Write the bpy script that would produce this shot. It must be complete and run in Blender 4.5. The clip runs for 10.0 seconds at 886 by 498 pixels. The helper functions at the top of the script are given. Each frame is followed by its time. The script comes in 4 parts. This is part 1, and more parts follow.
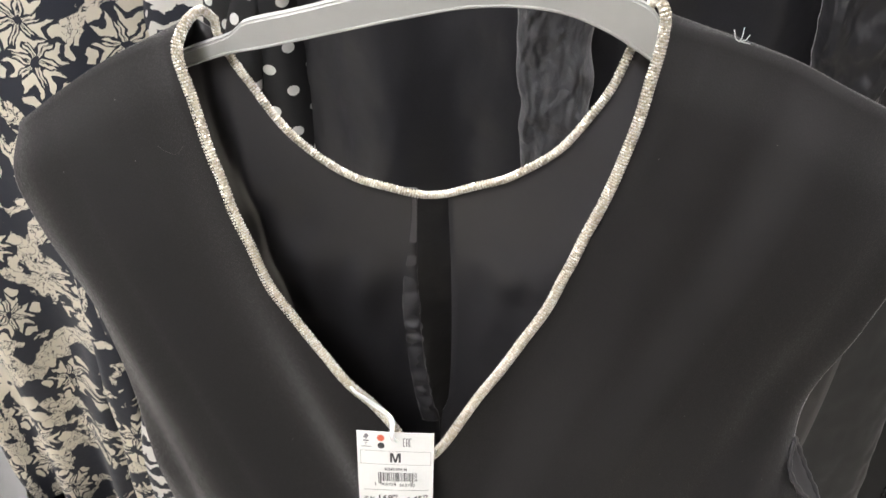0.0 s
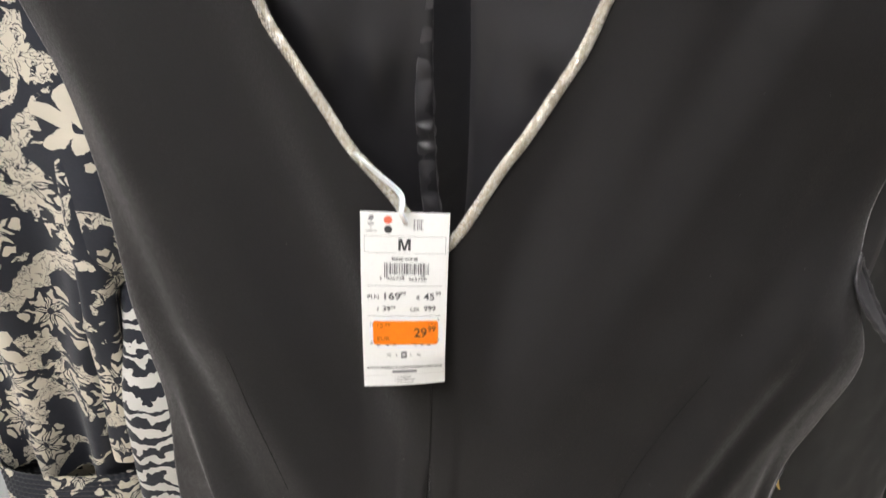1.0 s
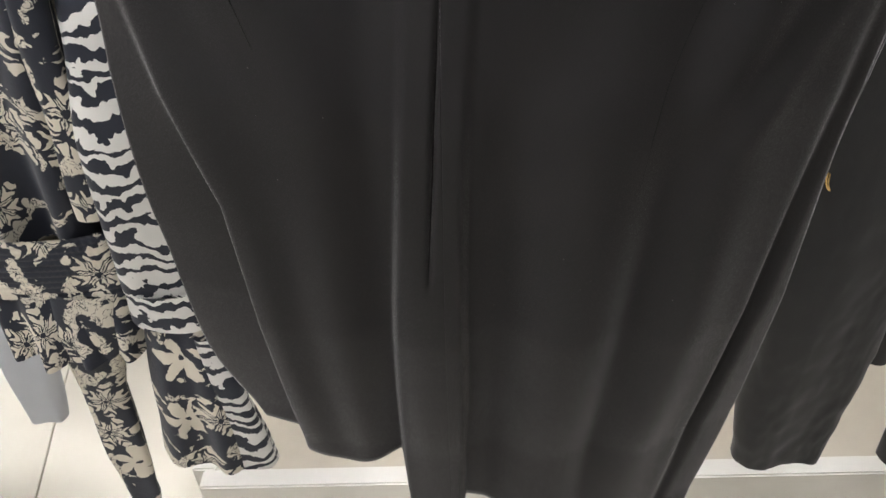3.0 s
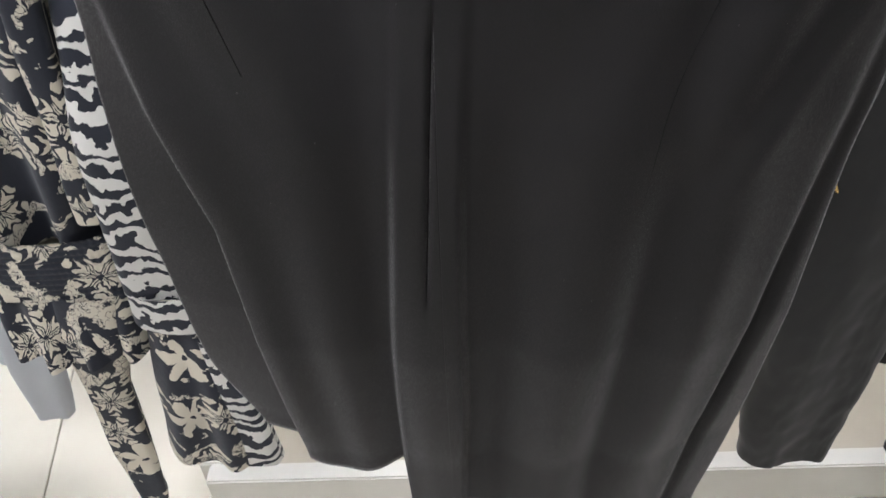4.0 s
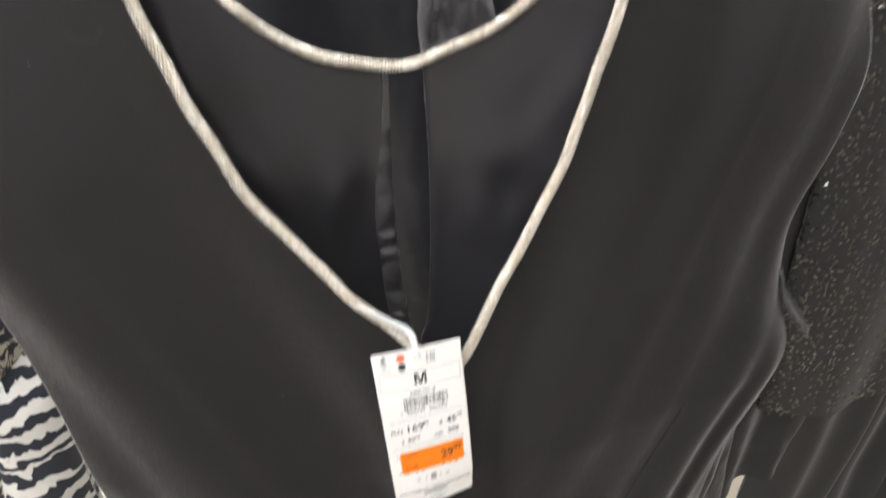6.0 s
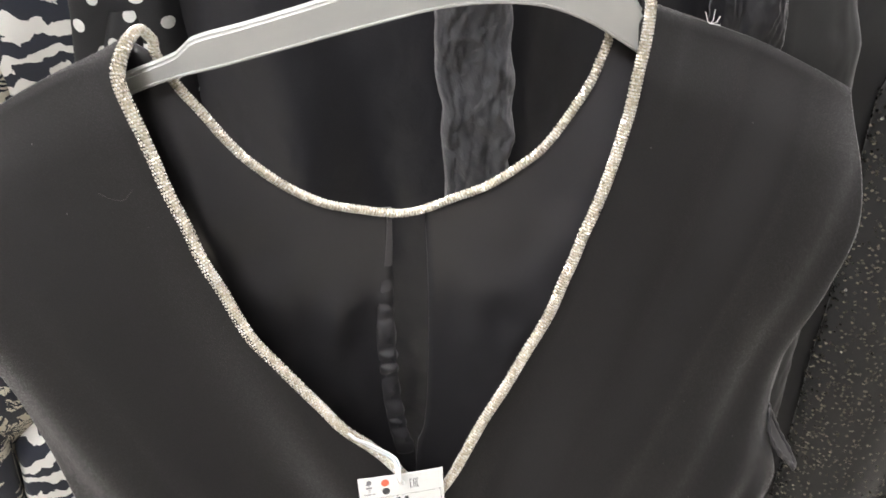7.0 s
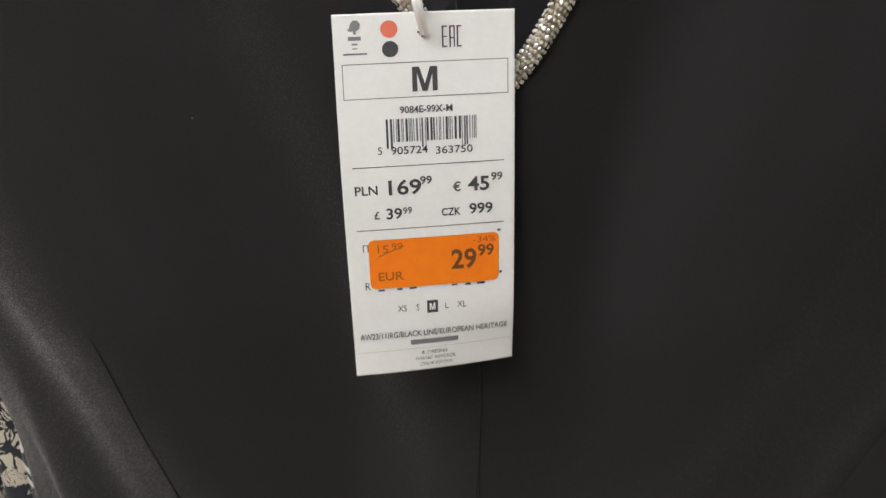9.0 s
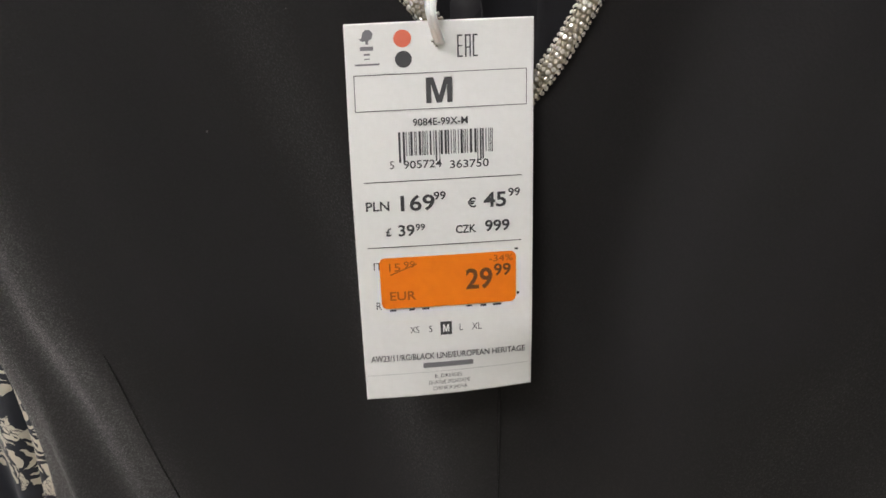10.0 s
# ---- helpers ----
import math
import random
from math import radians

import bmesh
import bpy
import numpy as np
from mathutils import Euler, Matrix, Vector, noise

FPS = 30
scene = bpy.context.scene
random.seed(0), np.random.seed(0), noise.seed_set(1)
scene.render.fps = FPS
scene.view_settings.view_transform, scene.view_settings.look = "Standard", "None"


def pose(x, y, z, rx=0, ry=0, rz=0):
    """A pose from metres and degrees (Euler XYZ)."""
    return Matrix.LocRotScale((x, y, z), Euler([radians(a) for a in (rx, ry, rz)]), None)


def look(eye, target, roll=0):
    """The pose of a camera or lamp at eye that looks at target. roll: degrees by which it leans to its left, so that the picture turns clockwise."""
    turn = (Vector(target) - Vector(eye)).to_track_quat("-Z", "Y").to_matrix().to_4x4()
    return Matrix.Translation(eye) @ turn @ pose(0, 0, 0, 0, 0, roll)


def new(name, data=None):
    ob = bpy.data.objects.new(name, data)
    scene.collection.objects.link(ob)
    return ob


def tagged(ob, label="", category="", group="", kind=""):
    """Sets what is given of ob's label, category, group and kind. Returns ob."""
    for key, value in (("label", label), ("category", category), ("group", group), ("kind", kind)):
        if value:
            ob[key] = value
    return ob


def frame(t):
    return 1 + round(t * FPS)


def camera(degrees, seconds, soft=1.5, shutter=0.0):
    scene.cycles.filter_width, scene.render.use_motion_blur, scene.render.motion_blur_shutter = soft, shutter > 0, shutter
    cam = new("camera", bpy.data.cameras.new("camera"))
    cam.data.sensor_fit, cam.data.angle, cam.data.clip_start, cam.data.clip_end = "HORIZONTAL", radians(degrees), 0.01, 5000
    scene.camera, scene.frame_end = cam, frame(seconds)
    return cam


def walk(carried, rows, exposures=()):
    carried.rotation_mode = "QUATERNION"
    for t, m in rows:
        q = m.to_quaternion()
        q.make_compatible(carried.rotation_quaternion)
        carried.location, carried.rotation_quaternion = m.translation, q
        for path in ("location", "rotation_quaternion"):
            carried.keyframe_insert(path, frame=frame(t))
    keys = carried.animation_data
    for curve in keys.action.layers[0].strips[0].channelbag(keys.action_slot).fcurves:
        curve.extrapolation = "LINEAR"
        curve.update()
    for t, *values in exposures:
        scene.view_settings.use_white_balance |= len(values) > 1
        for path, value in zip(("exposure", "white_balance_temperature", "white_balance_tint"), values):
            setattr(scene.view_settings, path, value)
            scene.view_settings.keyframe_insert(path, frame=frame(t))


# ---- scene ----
cam = camera(62.0, 10.0, 1.5, 0.4)
PATH = [
    (0, (0.0473, -0.2528, 1.4993), (-0.0973, 1.3676, 0.3360), -0.05),
    (0.1, (0.0478, -0.2505, 1.5004), (-0.1014, 1.3572, 0.3200), -0.01),
    (0.2, (0.0485, -0.2530, 1.4871), (-0.1035, 1.3532, 0.3051), 0.19),
    (0.3, (0.0493, -0.2572, 1.4689), (-0.1050, 1.3514, 0.2906), 0.47),
    (0.5, (0.0507, -0.2641, 1.4374), (-0.1078, 1.3456, 0.2610), 0.97),
    (1, (0.0431, -0.2898, 1.3550), (-0.1105, 1.4251, 0.3374), 0.88),
    (1.5, (0.0497, -0.2903, 1.3242), (-0.1207, 1.4290, 0.3168), 1.02),
    (2, (0.0453, -0.2909, 1.2796), (-0.0863, 1.3853, 0.1966), 0.12),
    (2.5, (0.0438, -0.2879, 1.2231), (-0.0822, 1.2621, -0.0345), -0.56),
    (3, (0.0333, -0.3005, 1.1613), (-0.0755, 1.2411, -0.1082), -0.81),
    (3.2, (0.0337, -0.2941, 1.1615), (-0.0804, 1.1972, -0.1663), -0.94),
    (4.3, (0.0380, -0.2818, 1.1872), (-0.0824, 1.2563, -0.0854), -1.95),
    (4.5, (0.0384, -0.2864, 1.2053), (-0.0683, 1.2975, -0.0112), -2.31),
    (5, (0.0333, -0.2770, 1.2673), (-0.0163, 1.3016, 0.0403), -0.86),
    (5.5, (-0.0024, -0.2239, 1.3729), (0.1303, 1.1996, -0.0256), -2.52),
    (6, (-0.0437, -0.2348, 1.4295), (0.3390, 1.3307, 0.2450), -0.81),
    (6.2, (-0.0357, -0.2299, 1.4714), (0.3518, 1.3408, 0.2955), 0.14),
    (7.3, (-0.0189, -0.2287, 1.4869), (0.2244, 1.4357, 0.4050), 0.02),
    (7.5, (-0.0198, -0.2297, 1.4779), (0.2207, 1.4562, 0.4292), -0.58),
    (8, (-0.0442, -0.2094, 1.4014), (0.2964, 1.4078, 0.2750), 3.95),
    (8.3, (-0.0256, -0.2136, 1.3349), (0.1977, 1.4421, 0.2353), 1.64),
    (8.5, (-0.0057, -0.1976, 1.2930), (0.0815, 1.4570, 0.1728), -0.04),
    (9, (0.0085, -0.1697, 1.2329), (-0.0395, 1.5908, 0.2851), -0.76),
    (9.5, (0.0172, -0.1533, 1.2245), (-0.1430, 1.6388, 0.3512), -1.38),
    (10, (0.0152, -0.1621, 1.2294), (-0.1571, 1.6131, 0.3244), -1.94),
]
walk(cam, [(t, look(e, g, r)) for t, e, g, r in PATH], [(0, 0.08, 6500, 10), (1.6, 0.1, 6500, 10), (2.4, 0.22, 6350, 10), (3.2, -0.22, 6300, 10), (4.5, -0.08, 5950, 10), (5, 0.48, 6500, 10), (5.5, 0.2, 6500, 10), (8.2, 0.05, 6500, 10), (9, -0.5, 6500, 10), (10, -0.57, 6500, 10)])

# ---- light ----
world = bpy.data.worlds.new("world")
scene.world = world
world.use_nodes = True
world.node_tree.nodes["Background"].inputs[0].default_value = (0.9, 0.95, 1.0, 1)
world.node_tree.nodes["Background"].inputs[1].default_value = 0.05


# ---- small helpers ----
def smooth(a, b, x):
    t = min(1.0, max(0.0, (x - a) / (b - a)))
    return t * t * (3 - 2 * t)


def table(knots, x):
    """Smooth value at x from (x, value) knots in rising order."""
    if x <= knots[0][0]:
        return knots[0][1]
    for (a, p), (b, q) in zip(knots, knots[1:]):
        if x <= b:
            return p + (q - p) * (x - a) / (b - a)
    return knots[-1][1]


def spline(points, n):
    """n + 1 points along a Catmull-Rom curve through the points, at even lengths."""
    pts = [Vector(p) for p in points]
    pts = [2 * pts[0] - pts[1]] + pts + [2 * pts[-1] - pts[-2]]
    fine = []
    for i in range(1, len(pts) - 2):
        a, b, c, d = pts[i - 1:i + 3]
        for k in range(16):
            t = k / 16
            fine.append(0.5 * (2 * b + (c - a) * t + (2 * a - 5 * b + 4 * c - d) * t * t + (3 * b - a - 3 * c + d) * t ** 3))
    fine.append(pts[-2])
    run = [0.0]
    for p, q in zip(fine, fine[1:]):
        run.append(run[-1] + (q - p).length)
    out, j = [], 0
    for i in range(n + 1):
        s = run[-1] * i / n
        while j < len(run) - 2 and run[j + 1] < s:
            j += 1
        f = (s - run[j]) / max(1e-9, run[j + 1] - run[j])
        out.append(fine[j].lerp(fine[j + 1], min(1, max(0, f))))
    return out


def part(name, bm, material, parent, label="", shade=True):
    me = bpy.data.meshes.new(name)
    bm.to_mesh(me)
    bm.free()
    if shade:
        for p in me.polygons:
            p.use_smooth = True
    if material:
        me.materials.append(material)
    ob = new(name, me)
    ob.parent = parent
    return tagged(ob, label)


def thing(name, place, label, category, group="", kind=""):
    ob = new(name)
    ob.empty_display_size = 0.02
    ob.location = place
    bpy.context.view_layer.update()
    return tagged(ob, label, category, group, kind)


def settle(ob):
    """Keep the parts of a thing where they were built, in world places."""
    bpy.context.view_layer.update()
    inv = ob.matrix_basis.inverted()
    for c in ob.children:
        c.matrix_parent_inverse = inv


def grid(rows, close=False):
    """A bmesh sheet through rows of points."""
    bm = bmesh.new()
    vs = [[bm.verts.new(p) for p in row] for row in rows]
    n = len(rows[0])
    for a, b in zip(vs, vs[1:]):
        for i in range(n if close else n - 1):
            j = (i + 1) % n
            bm.faces.new((a[i], a[j], b[j], b[i]))
    return bm


def box(bm, x0, y0, z0, x1, y1, z1, bevel=0.0):
    r = bmesh.ops.create_cube(bm, size=1.0)
    for v in r["verts"]:
        v.co = Vector(((x0 + x1) / 2 + v.co.x * (x1 - x0), (y0 + y1) / 2 + v.co.y * (y1 - y0), (z0 + z1) / 2 + v.co.z * (z1 - z0)))
    if bevel:
        es = list({e for v in r["verts"] for e in v.link_edges})
        bmesh.ops.bevel(bm, geom=es, offset=bevel, segments=2, affect="EDGES")
    return bm


def tube(points, radius, sides=10, squash=1.0):
    """A bmesh pipe along points; radius is a number or a function of 0..1."""
    rows = []
    n = len(points) - 1
    side = None
    for i, p in enumerate(points):
        d = (points[min(n, i + 1)] - points[max(0, i - 1)]).normalized()
        if side is None:
            side = d.orthogonal().normalized()
        side = (side - d * side.dot(d)).normalized()
        up = d.cross(side)
        r = radius(i / n) if callable(radius) else radius
        rows.append([p + side * r * math.cos(k * math.tau / sides) + up * r * squash * math.sin(k * math.tau / sides) for k in range(sides)])
    bm = grid(rows, close=True)
    bm.verts.ensure_lookup_table()
    for base in (0, n * sides):
        bm.faces.new([bm.verts[base + k] for k in (range(sides) if base else reversed(range(sides)))])
    return bm


# ---- materials ----
def material(name, rough=0.8, metal=0.0, color=(0.5, 0.5, 0.5)):
    m = bpy.data.materials.new(name)
    m.use_nodes = True
    b = m.node_tree.nodes["Principled BSDF"]
    b.inputs["Base Color"].default_value = (*color, 1)
    b.inputs["Roughness"].default_value = rough
    b.inputs["Metallic"].default_value = metal
    return m, m.node_tree.nodes, m.node_tree.links, b


def node(nodes, kind, **values):
    n = nodes.new(kind)
    for k, v in values.items():
        n.inputs[k.replace("_", " ")].default_value = v
    return n


def calc(nodes, links, op, a, b=None):
    n = nodes.new("ShaderNodeMath")
    n.operation = op
    for i, v in enumerate((a, b)):
        if v is None:
            continue
        if isinstance(v, (int, float)):
            n.inputs[i].default_value = v
        else:
            links.new(v, n.inputs[i])
    return n.outputs[0]


def blend(nodes, links, fac, a, b):
    n = nodes.new("ShaderNodeMix")
    n.data_type = "RGBA"
    for sock, v in ((n.inputs[0], fac), (n.inputs[6], a), (n.inputs[7], b)):
        if isinstance(v, tuple):
            sock.default_value = (*v, 1)
        elif isinstance(v, (int, float)):
            sock.default_value = v
        else:
            links.new(v, sock)
    return n.outputs[2]


def coords(nodes, links, scale=(1, 1, 1)):
    c = nodes.new("ShaderNodeTexCoord")
    m = nodes.new("ShaderNodeMapping")
    m.inputs["Scale"].default_value = scale
    links.new(c.outputs["Object"], m.inputs[0])
    return m.outputs[0]


def bump(nodes, links, bsdf, height, strength, distance):
    b = nodes.new("ShaderNodeBump")
    b.inputs["Strength"].default_value = strength
    b.inputs["Distance"].default_value = distance
    links.new(height, b.inputs["Height"])
    links.new(b.outputs[0], bsdf.inputs["Normal"])


def cloth_material(name, dark, light, rough, sheen, sheen_rough, weave=1400, weave_strength=0.25, crease=0.0, lint=0.0, gloss=0.5, nap=0.0):
    m, n, l, b = material(name, rough)
    p = coords(n, l)
    big = node(n, "ShaderNodeTexNoise", Scale=9.0, Detail=4.0)
    l.new(p, big.inputs["Vector"])
    fine = node(n, "ShaderNodeTexNoise", Scale=weave, Detail=2.0)
    l.new(p, fine.inputs["Vector"])
    mixf = calc(n, l, "ADD", calc(n, l, "MULTIPLY", big.outputs["Fac"], 0.6), calc(n, l, "MULTIPLY", fine.outputs["Fac"], 0.4))
    col = blend(n, l, mixf, dark, light)
    if lint:
        v = node(n, "ShaderNodeTexVoronoi", Scale=160.0)
        l.new(p, v.inputs["Vector"])
        spot = calc(n, l, "MULTIPLY", calc(n, l, "LESS_THAN", v.outputs["Distance"], 0.05), calc(n, l, "GREATER_THAN", v.outputs["Color"], 0.8))
        col = blend(n, l, calc(n, l, "MULTIPLY", spot, lint), col, (0.35, 0.34, 0.33))
    l.new(col, b.inputs["Base Color"])
    b.inputs["Specular IOR Level"].default_value = gloss
    b.inputs["Sheen Weight"].default_value = sheen
    if nap:
        tuft = node(n, "ShaderNodeTexNoise", Scale=1900.0, Detail=1.0)
        l.new(p, tuft.inputs["Vector"])
        l.new(calc(n, l, "MAXIMUM", calc(n, l, "MULTIPLY", calc(n, l, "SUBTRACT", tuft.outputs["Fac"], 0.44), nap), 0.07), b.inputs["Sheen Weight"])
    b.inputs["Sheen Roughness"].default_value = sheen_rough
    b.inputs["Sheen Tint"].default_value = (0.95, 0.93, 0.95, 1)
    h = calc(n, l, "MULTIPLY", fine.outputs["Fac"], 0.15)
    if crease:
        cr = node(n, "ShaderNodeTexNoise", Scale=55.0, Detail=6.0, Distortion=1.2)
        l.new(p, cr.inputs["Vector"])
        h = calc(n, l, "ADD", h, calc(n, l, "MULTIPLY", cr.outputs["Fac"], crease))
    bump(n, l, b, h, weave_strength, 0.0015)
    return m


BLACK_CREPE = cloth_material("black_crepe", (0.0132, 0.0124, 0.0130), (0.0232, 0.0219, 0.0229), 0.8, 0.105, 0.36, weave=1300, weave_strength=0.35, lint=0.25, gloss=0.22, nap=2.3)
BLACK_SATIN = cloth_material("black_satin", (0.030, 0.029, 0.032), (0.042, 0.041, 0.045), 0.36, 0.1, 0.3, weave=2500, weave_strength=0.08)
SHINY_SATIN = cloth_material("shiny_black_satin", (0.050, 0.048, 0.052), (0.075, 0.073, 0.078), 0.4, 0.12, 0.3, weave=2500, weave_strength=0.08)
BLACK_VELVET = cloth_material("black_velvet", (0.009, 0.009, 0.011), (0.028, 0.028, 0.033), 0.45, 0.6, 0.3, weave=900, weave_strength=0.5, crease=0.7)
# lighter copy of the velvet: highlights on the nap put into the colour
SLEEVE_VELVET = cloth_material("lit_black_velvet", (0.026, 0.026, 0.030), (0.078, 0.078, 0.086), 0.75, 0.25, 0.5, weave=700, weave_strength=0.9, crease=1.6)
BLACK_WOOL = cloth_material("black_wool", (0.015, 0.015, 0.0156), (0.030, 0.030, 0.031), 0.8, 0.22, 0.4, weave=1100, weave_strength=0.4, crease=0.25)
GREY_JERSEY = cloth_material("grey_jersey", (0.36, 0.38, 0.41), (0.50, 0.51, 0.53), 0.9, 0.2, 0.5, weave=1200, crease=0.2)
LINT, _n, _l, _b = material("pale_lint", 0.9, 0.0, (0.09, 0.085, 0.08))
SEAM_THREAD, _n, _l, _b = material("seam_thread", 0.95, 0.0, (0.003, 0.003, 0.0033))


def print_material(name, zebra):
    """Navy cotton printed with cream flowers, or with pale brushed stripes."""
    m, n, l, b = material(name, 0.78)
    c = n.new("ShaderNodeTexCoord")
    sep = n.new("ShaderNodeSeparateXYZ")
    l.new(c.outputs["UV"], sep.inputs[0])
    flat = n.new("ShaderNodeCombineXYZ")
    l.new(sep.outputs[0], flat.inputs[0])
    l.new(sep.outputs[1], flat.inputs[1])
    wob = node(n, "ShaderNodeTexNoise", Scale=42.0, Detail=4.0)
    l.new(flat.outputs[0], wob.inputs["Vector"])
    off = n.new("ShaderNodeVectorMath")
    off.operation = "MULTIPLY_ADD"
    off.inputs[1].default_value = (0.021, 0.021, 0.0)
    l.new(wob.outputs["Color"], off.inputs[0])
    l.new(flat.outputs[0], off.inputs[2])
    p = off.outputs[0]
    navy, cream = (0.011, 0.014, 0.025), (0.66, 0.61, 0.51)
    if zebra:
        cream = (0.7, 0.69, 0.66)
        w = n.new("ShaderNodeTexWave")
        w.bands_direction = "Y"
        w.inputs["Scale"].default_value = 14.0
        w.inputs["Distortion"].default_value = 13.0
        w.inputs["Detail"].default_value = 3.0
        w.inputs["Detail Scale"].default_value = 1.1
        l.new(p, w.inputs["Vector"])
        gate = node(n, "ShaderNodeTexNoise", Scale=24.0, Detail=5.0, Distortion=1.8)
        l.new(p, gate.inputs["Vector"])
        mask = calc(n, l, "GREATER_THAN", calc(n, l, "ADD", w.outputs["Fac"], calc(n, l, "MULTIPLY", gate.outputs["Fac"], 1.9)), 1.46)
    else:
        # flower heads: a petal rose round the middle of each cell, with dark veins
        v = node(n, "ShaderNodeTexVoronoi", Scale=10.5, Randomness=0.85)
        l.new(p, v.inputs["Vector"])
        d = n.new("ShaderNodeVectorMath")
        d.operation = "SUBTRACT"
        l.new(p, d.inputs[0])
        l.new(v.outputs["Position"], d.inputs[1])
        ds = n.new("ShaderNodeSeparateXYZ")
        l.new(d.outputs[0], ds.inputs[0])
        ang = calc(n, l, "ARCTAN2", ds.outputs[1], ds.outputs[0])
        rad = calc(n, l, "SQRT", calc(n, l, "ADD", calc(n, l, "POWER", ds.outputs[0], 2.0), calc(n, l, "POWER", ds.outputs[1], 2.0)))
        turn = calc(n, l, "MULTIPLY", v.outputs["Color"], 6.0)
        rose = calc(n, l, "ABSOLUTE", calc(n, l, "COSINE", calc(n, l, "ADD", calc(n, l, "MULTIPLY", ang, 3.0), turn)))
        edge = calc(n, l, "MULTIPLY_ADD", rose, 0.025)
        edge.node.inputs[2].default_value = 0.013
        petal = calc(n, l, "LESS_THAN", rad, edge)
        vein = calc(n, l, "GREATER_THAN", calc(n, l, "SINE", calc(n, l, "ADD", calc(n, l, "MULTIPLY", rad, 380.0), calc(n, l, "MULTIPLY", rose, 9.0))), -0.35)
        heart = calc(n, l, "GREATER_THAN", rad, 0.004)
        kind = calc(n, l, "GREATER_THAN", calc(n, l, "FRACT", calc(n, l, "MULTIPLY", turn, 3.7)), 0.72)
        veined = calc(n, l, "MAXIMUM", vein, kind)
        flower = calc(n, l, "MULTIPLY", calc(n, l, "MULTIPLY", petal, veined), heart)
        # leaves and broken brush marks between the heads
        s = node(n, "ShaderNodeTexNoise", Scale=17.0, Detail=4.0, Roughness=0.55, Distortion=1.1)
        l.new(p, s.inputs["Vector"])
        ink = node(n, "ShaderNodeTexNoise", Scale=58.0, Detail=3.0, Roughness=0.5, Distortion=2.4)
        l.new(p, ink.inputs["Vector"])
        drawn = calc(n, l, "GREATER_THAN", calc(n, l, "ABSOLUTE", calc(n, l, "SUBTRACT", ink.outputs["Fac"], 0.5)), 0.022)
        patch = calc(n, l, "MULTIPLY", calc(n, l, "GREATER_THAN", s.outputs["Fac"], 0.525), drawn)
        marks = calc(n, l, "MULTIPLY", patch, calc(n, l, "GREATER_THAN", rad, 0.033))
        mask = calc(n, l, "MAXIMUM", flower, marks)
    tone = node(n, "ShaderNodeTexNoise", Scale=14.0, Detail=3.0)
    l.new(flat.outputs[0], tone.inputs["Vector"])
    light = blend(n, l, tone.outputs["Fac"], tuple(x * 0.72 for x in cream), tuple(min(0.85, x * 1.2) for x in cream))
    l.new(blend(n, l, mask, navy, light), b.inputs["Base Color"])
    f = node(n, "ShaderNodeTexNoise", Scale=900.0, Detail=2.0)
    l.new(flat.outputs[0], f.inputs["Vector"])
    cr = node(n, "ShaderNodeTexNoise", Scale=70.0, Detail=4.0)
    l.new(flat.outputs[0], cr.inputs["Vector"])
    bump(n, l, b, calc(n, l, "ADD", calc(n, l, "MULTIPLY", f.outputs["Fac"], 0.3), cr.outputs["Fac"]), 0.35, 0.002)
    b.inputs["Sheen Weight"].default_value = 0.1
    return m


FLORAL = print_material("navy_floral_cotton", False)
ZEBRA = print_material("brushed_stripe_cotton", True)


def polka_material():
    m, n, l, b = material("polka_dot_crepe", 0.7)
    c = n.new("ShaderNodeTexCoord")
    sep = n.new("ShaderNodeSeparateXYZ")
    l.new(c.outputs["UV"], sep.inputs[0])
    pitch = 0.028
    row = calc(n, l, "FLOOR", calc(n, l, "DIVIDE", sep.outputs[1], pitch * 0.62))
    shift = calc(n, l, "MULTIPLY", calc(n, l, "MODULO", row, 2.0), 0.5)
    u = calc(n, l, "SUBTRACT", calc(n, l, "FRACT", calc(n, l, "ADD", calc(n, l, "DIVIDE", sep.outputs[0], pitch), shift)), 0.5)
    w = calc(n, l, "MULTIPLY", calc(n, l, "SUBTRACT", calc(n, l, "FRACT", calc(n, l, "DIVIDE", sep.outputs[1], pitch * 0.62)), 0.5), 0.62)
    r = calc(n, l, "SQRT", calc(n, l, "ADD", calc(n, l, "POWER", u, 2.0), calc(n, l, "POWER", w, 2.0)))
    dot = calc(n, l, "LESS_THAN", r, 0.15)
    fine = node(n, "ShaderNodeTexNoise", Scale=700.0, Detail=2.0)
    l.new(c.outputs["UV"], fine.inputs["Vector"])
    col = blend(n, l, dot, (0.009, 0.009, 0.011), (0.72, 0.72, 0.7))
    l.new(blend(n, l, calc(n, l, "MULTIPLY", fine.outputs["Fac"], 0.25), col, (0.02, 0.02, 0.022)), b.inputs["Base Color"])
    bump(n, l, b, fine.outputs["Fac"], 0.2, 0.001)
    return m


POLKA = polka_material()

PLASTIC, n_, l_, b_ = material("milky_plastic", 0.48, 0.0, (0.78, 0.78, 0.76))
b_.inputs["Subsurface Weight"].default_value = 0.25
b_.inputs["Subsurface Radius"].default_value = (0.004, 0.004, 0.004)
t_ = node(n_, "ShaderNodeTexNoise", Scale=60.0, Detail=4.0)
l_.new(coords(n_, l_), t_.inputs["Vector"])
l_.new(blend(n_, l_, t_.outputs["Fac"], (0.40, 0.41, 0.40), (0.48, 0.48, 0.465)), b_.inputs["Base Color"])
bump(n_, l_, b_, t_.outputs["Fac"], 0.05, 0.001)

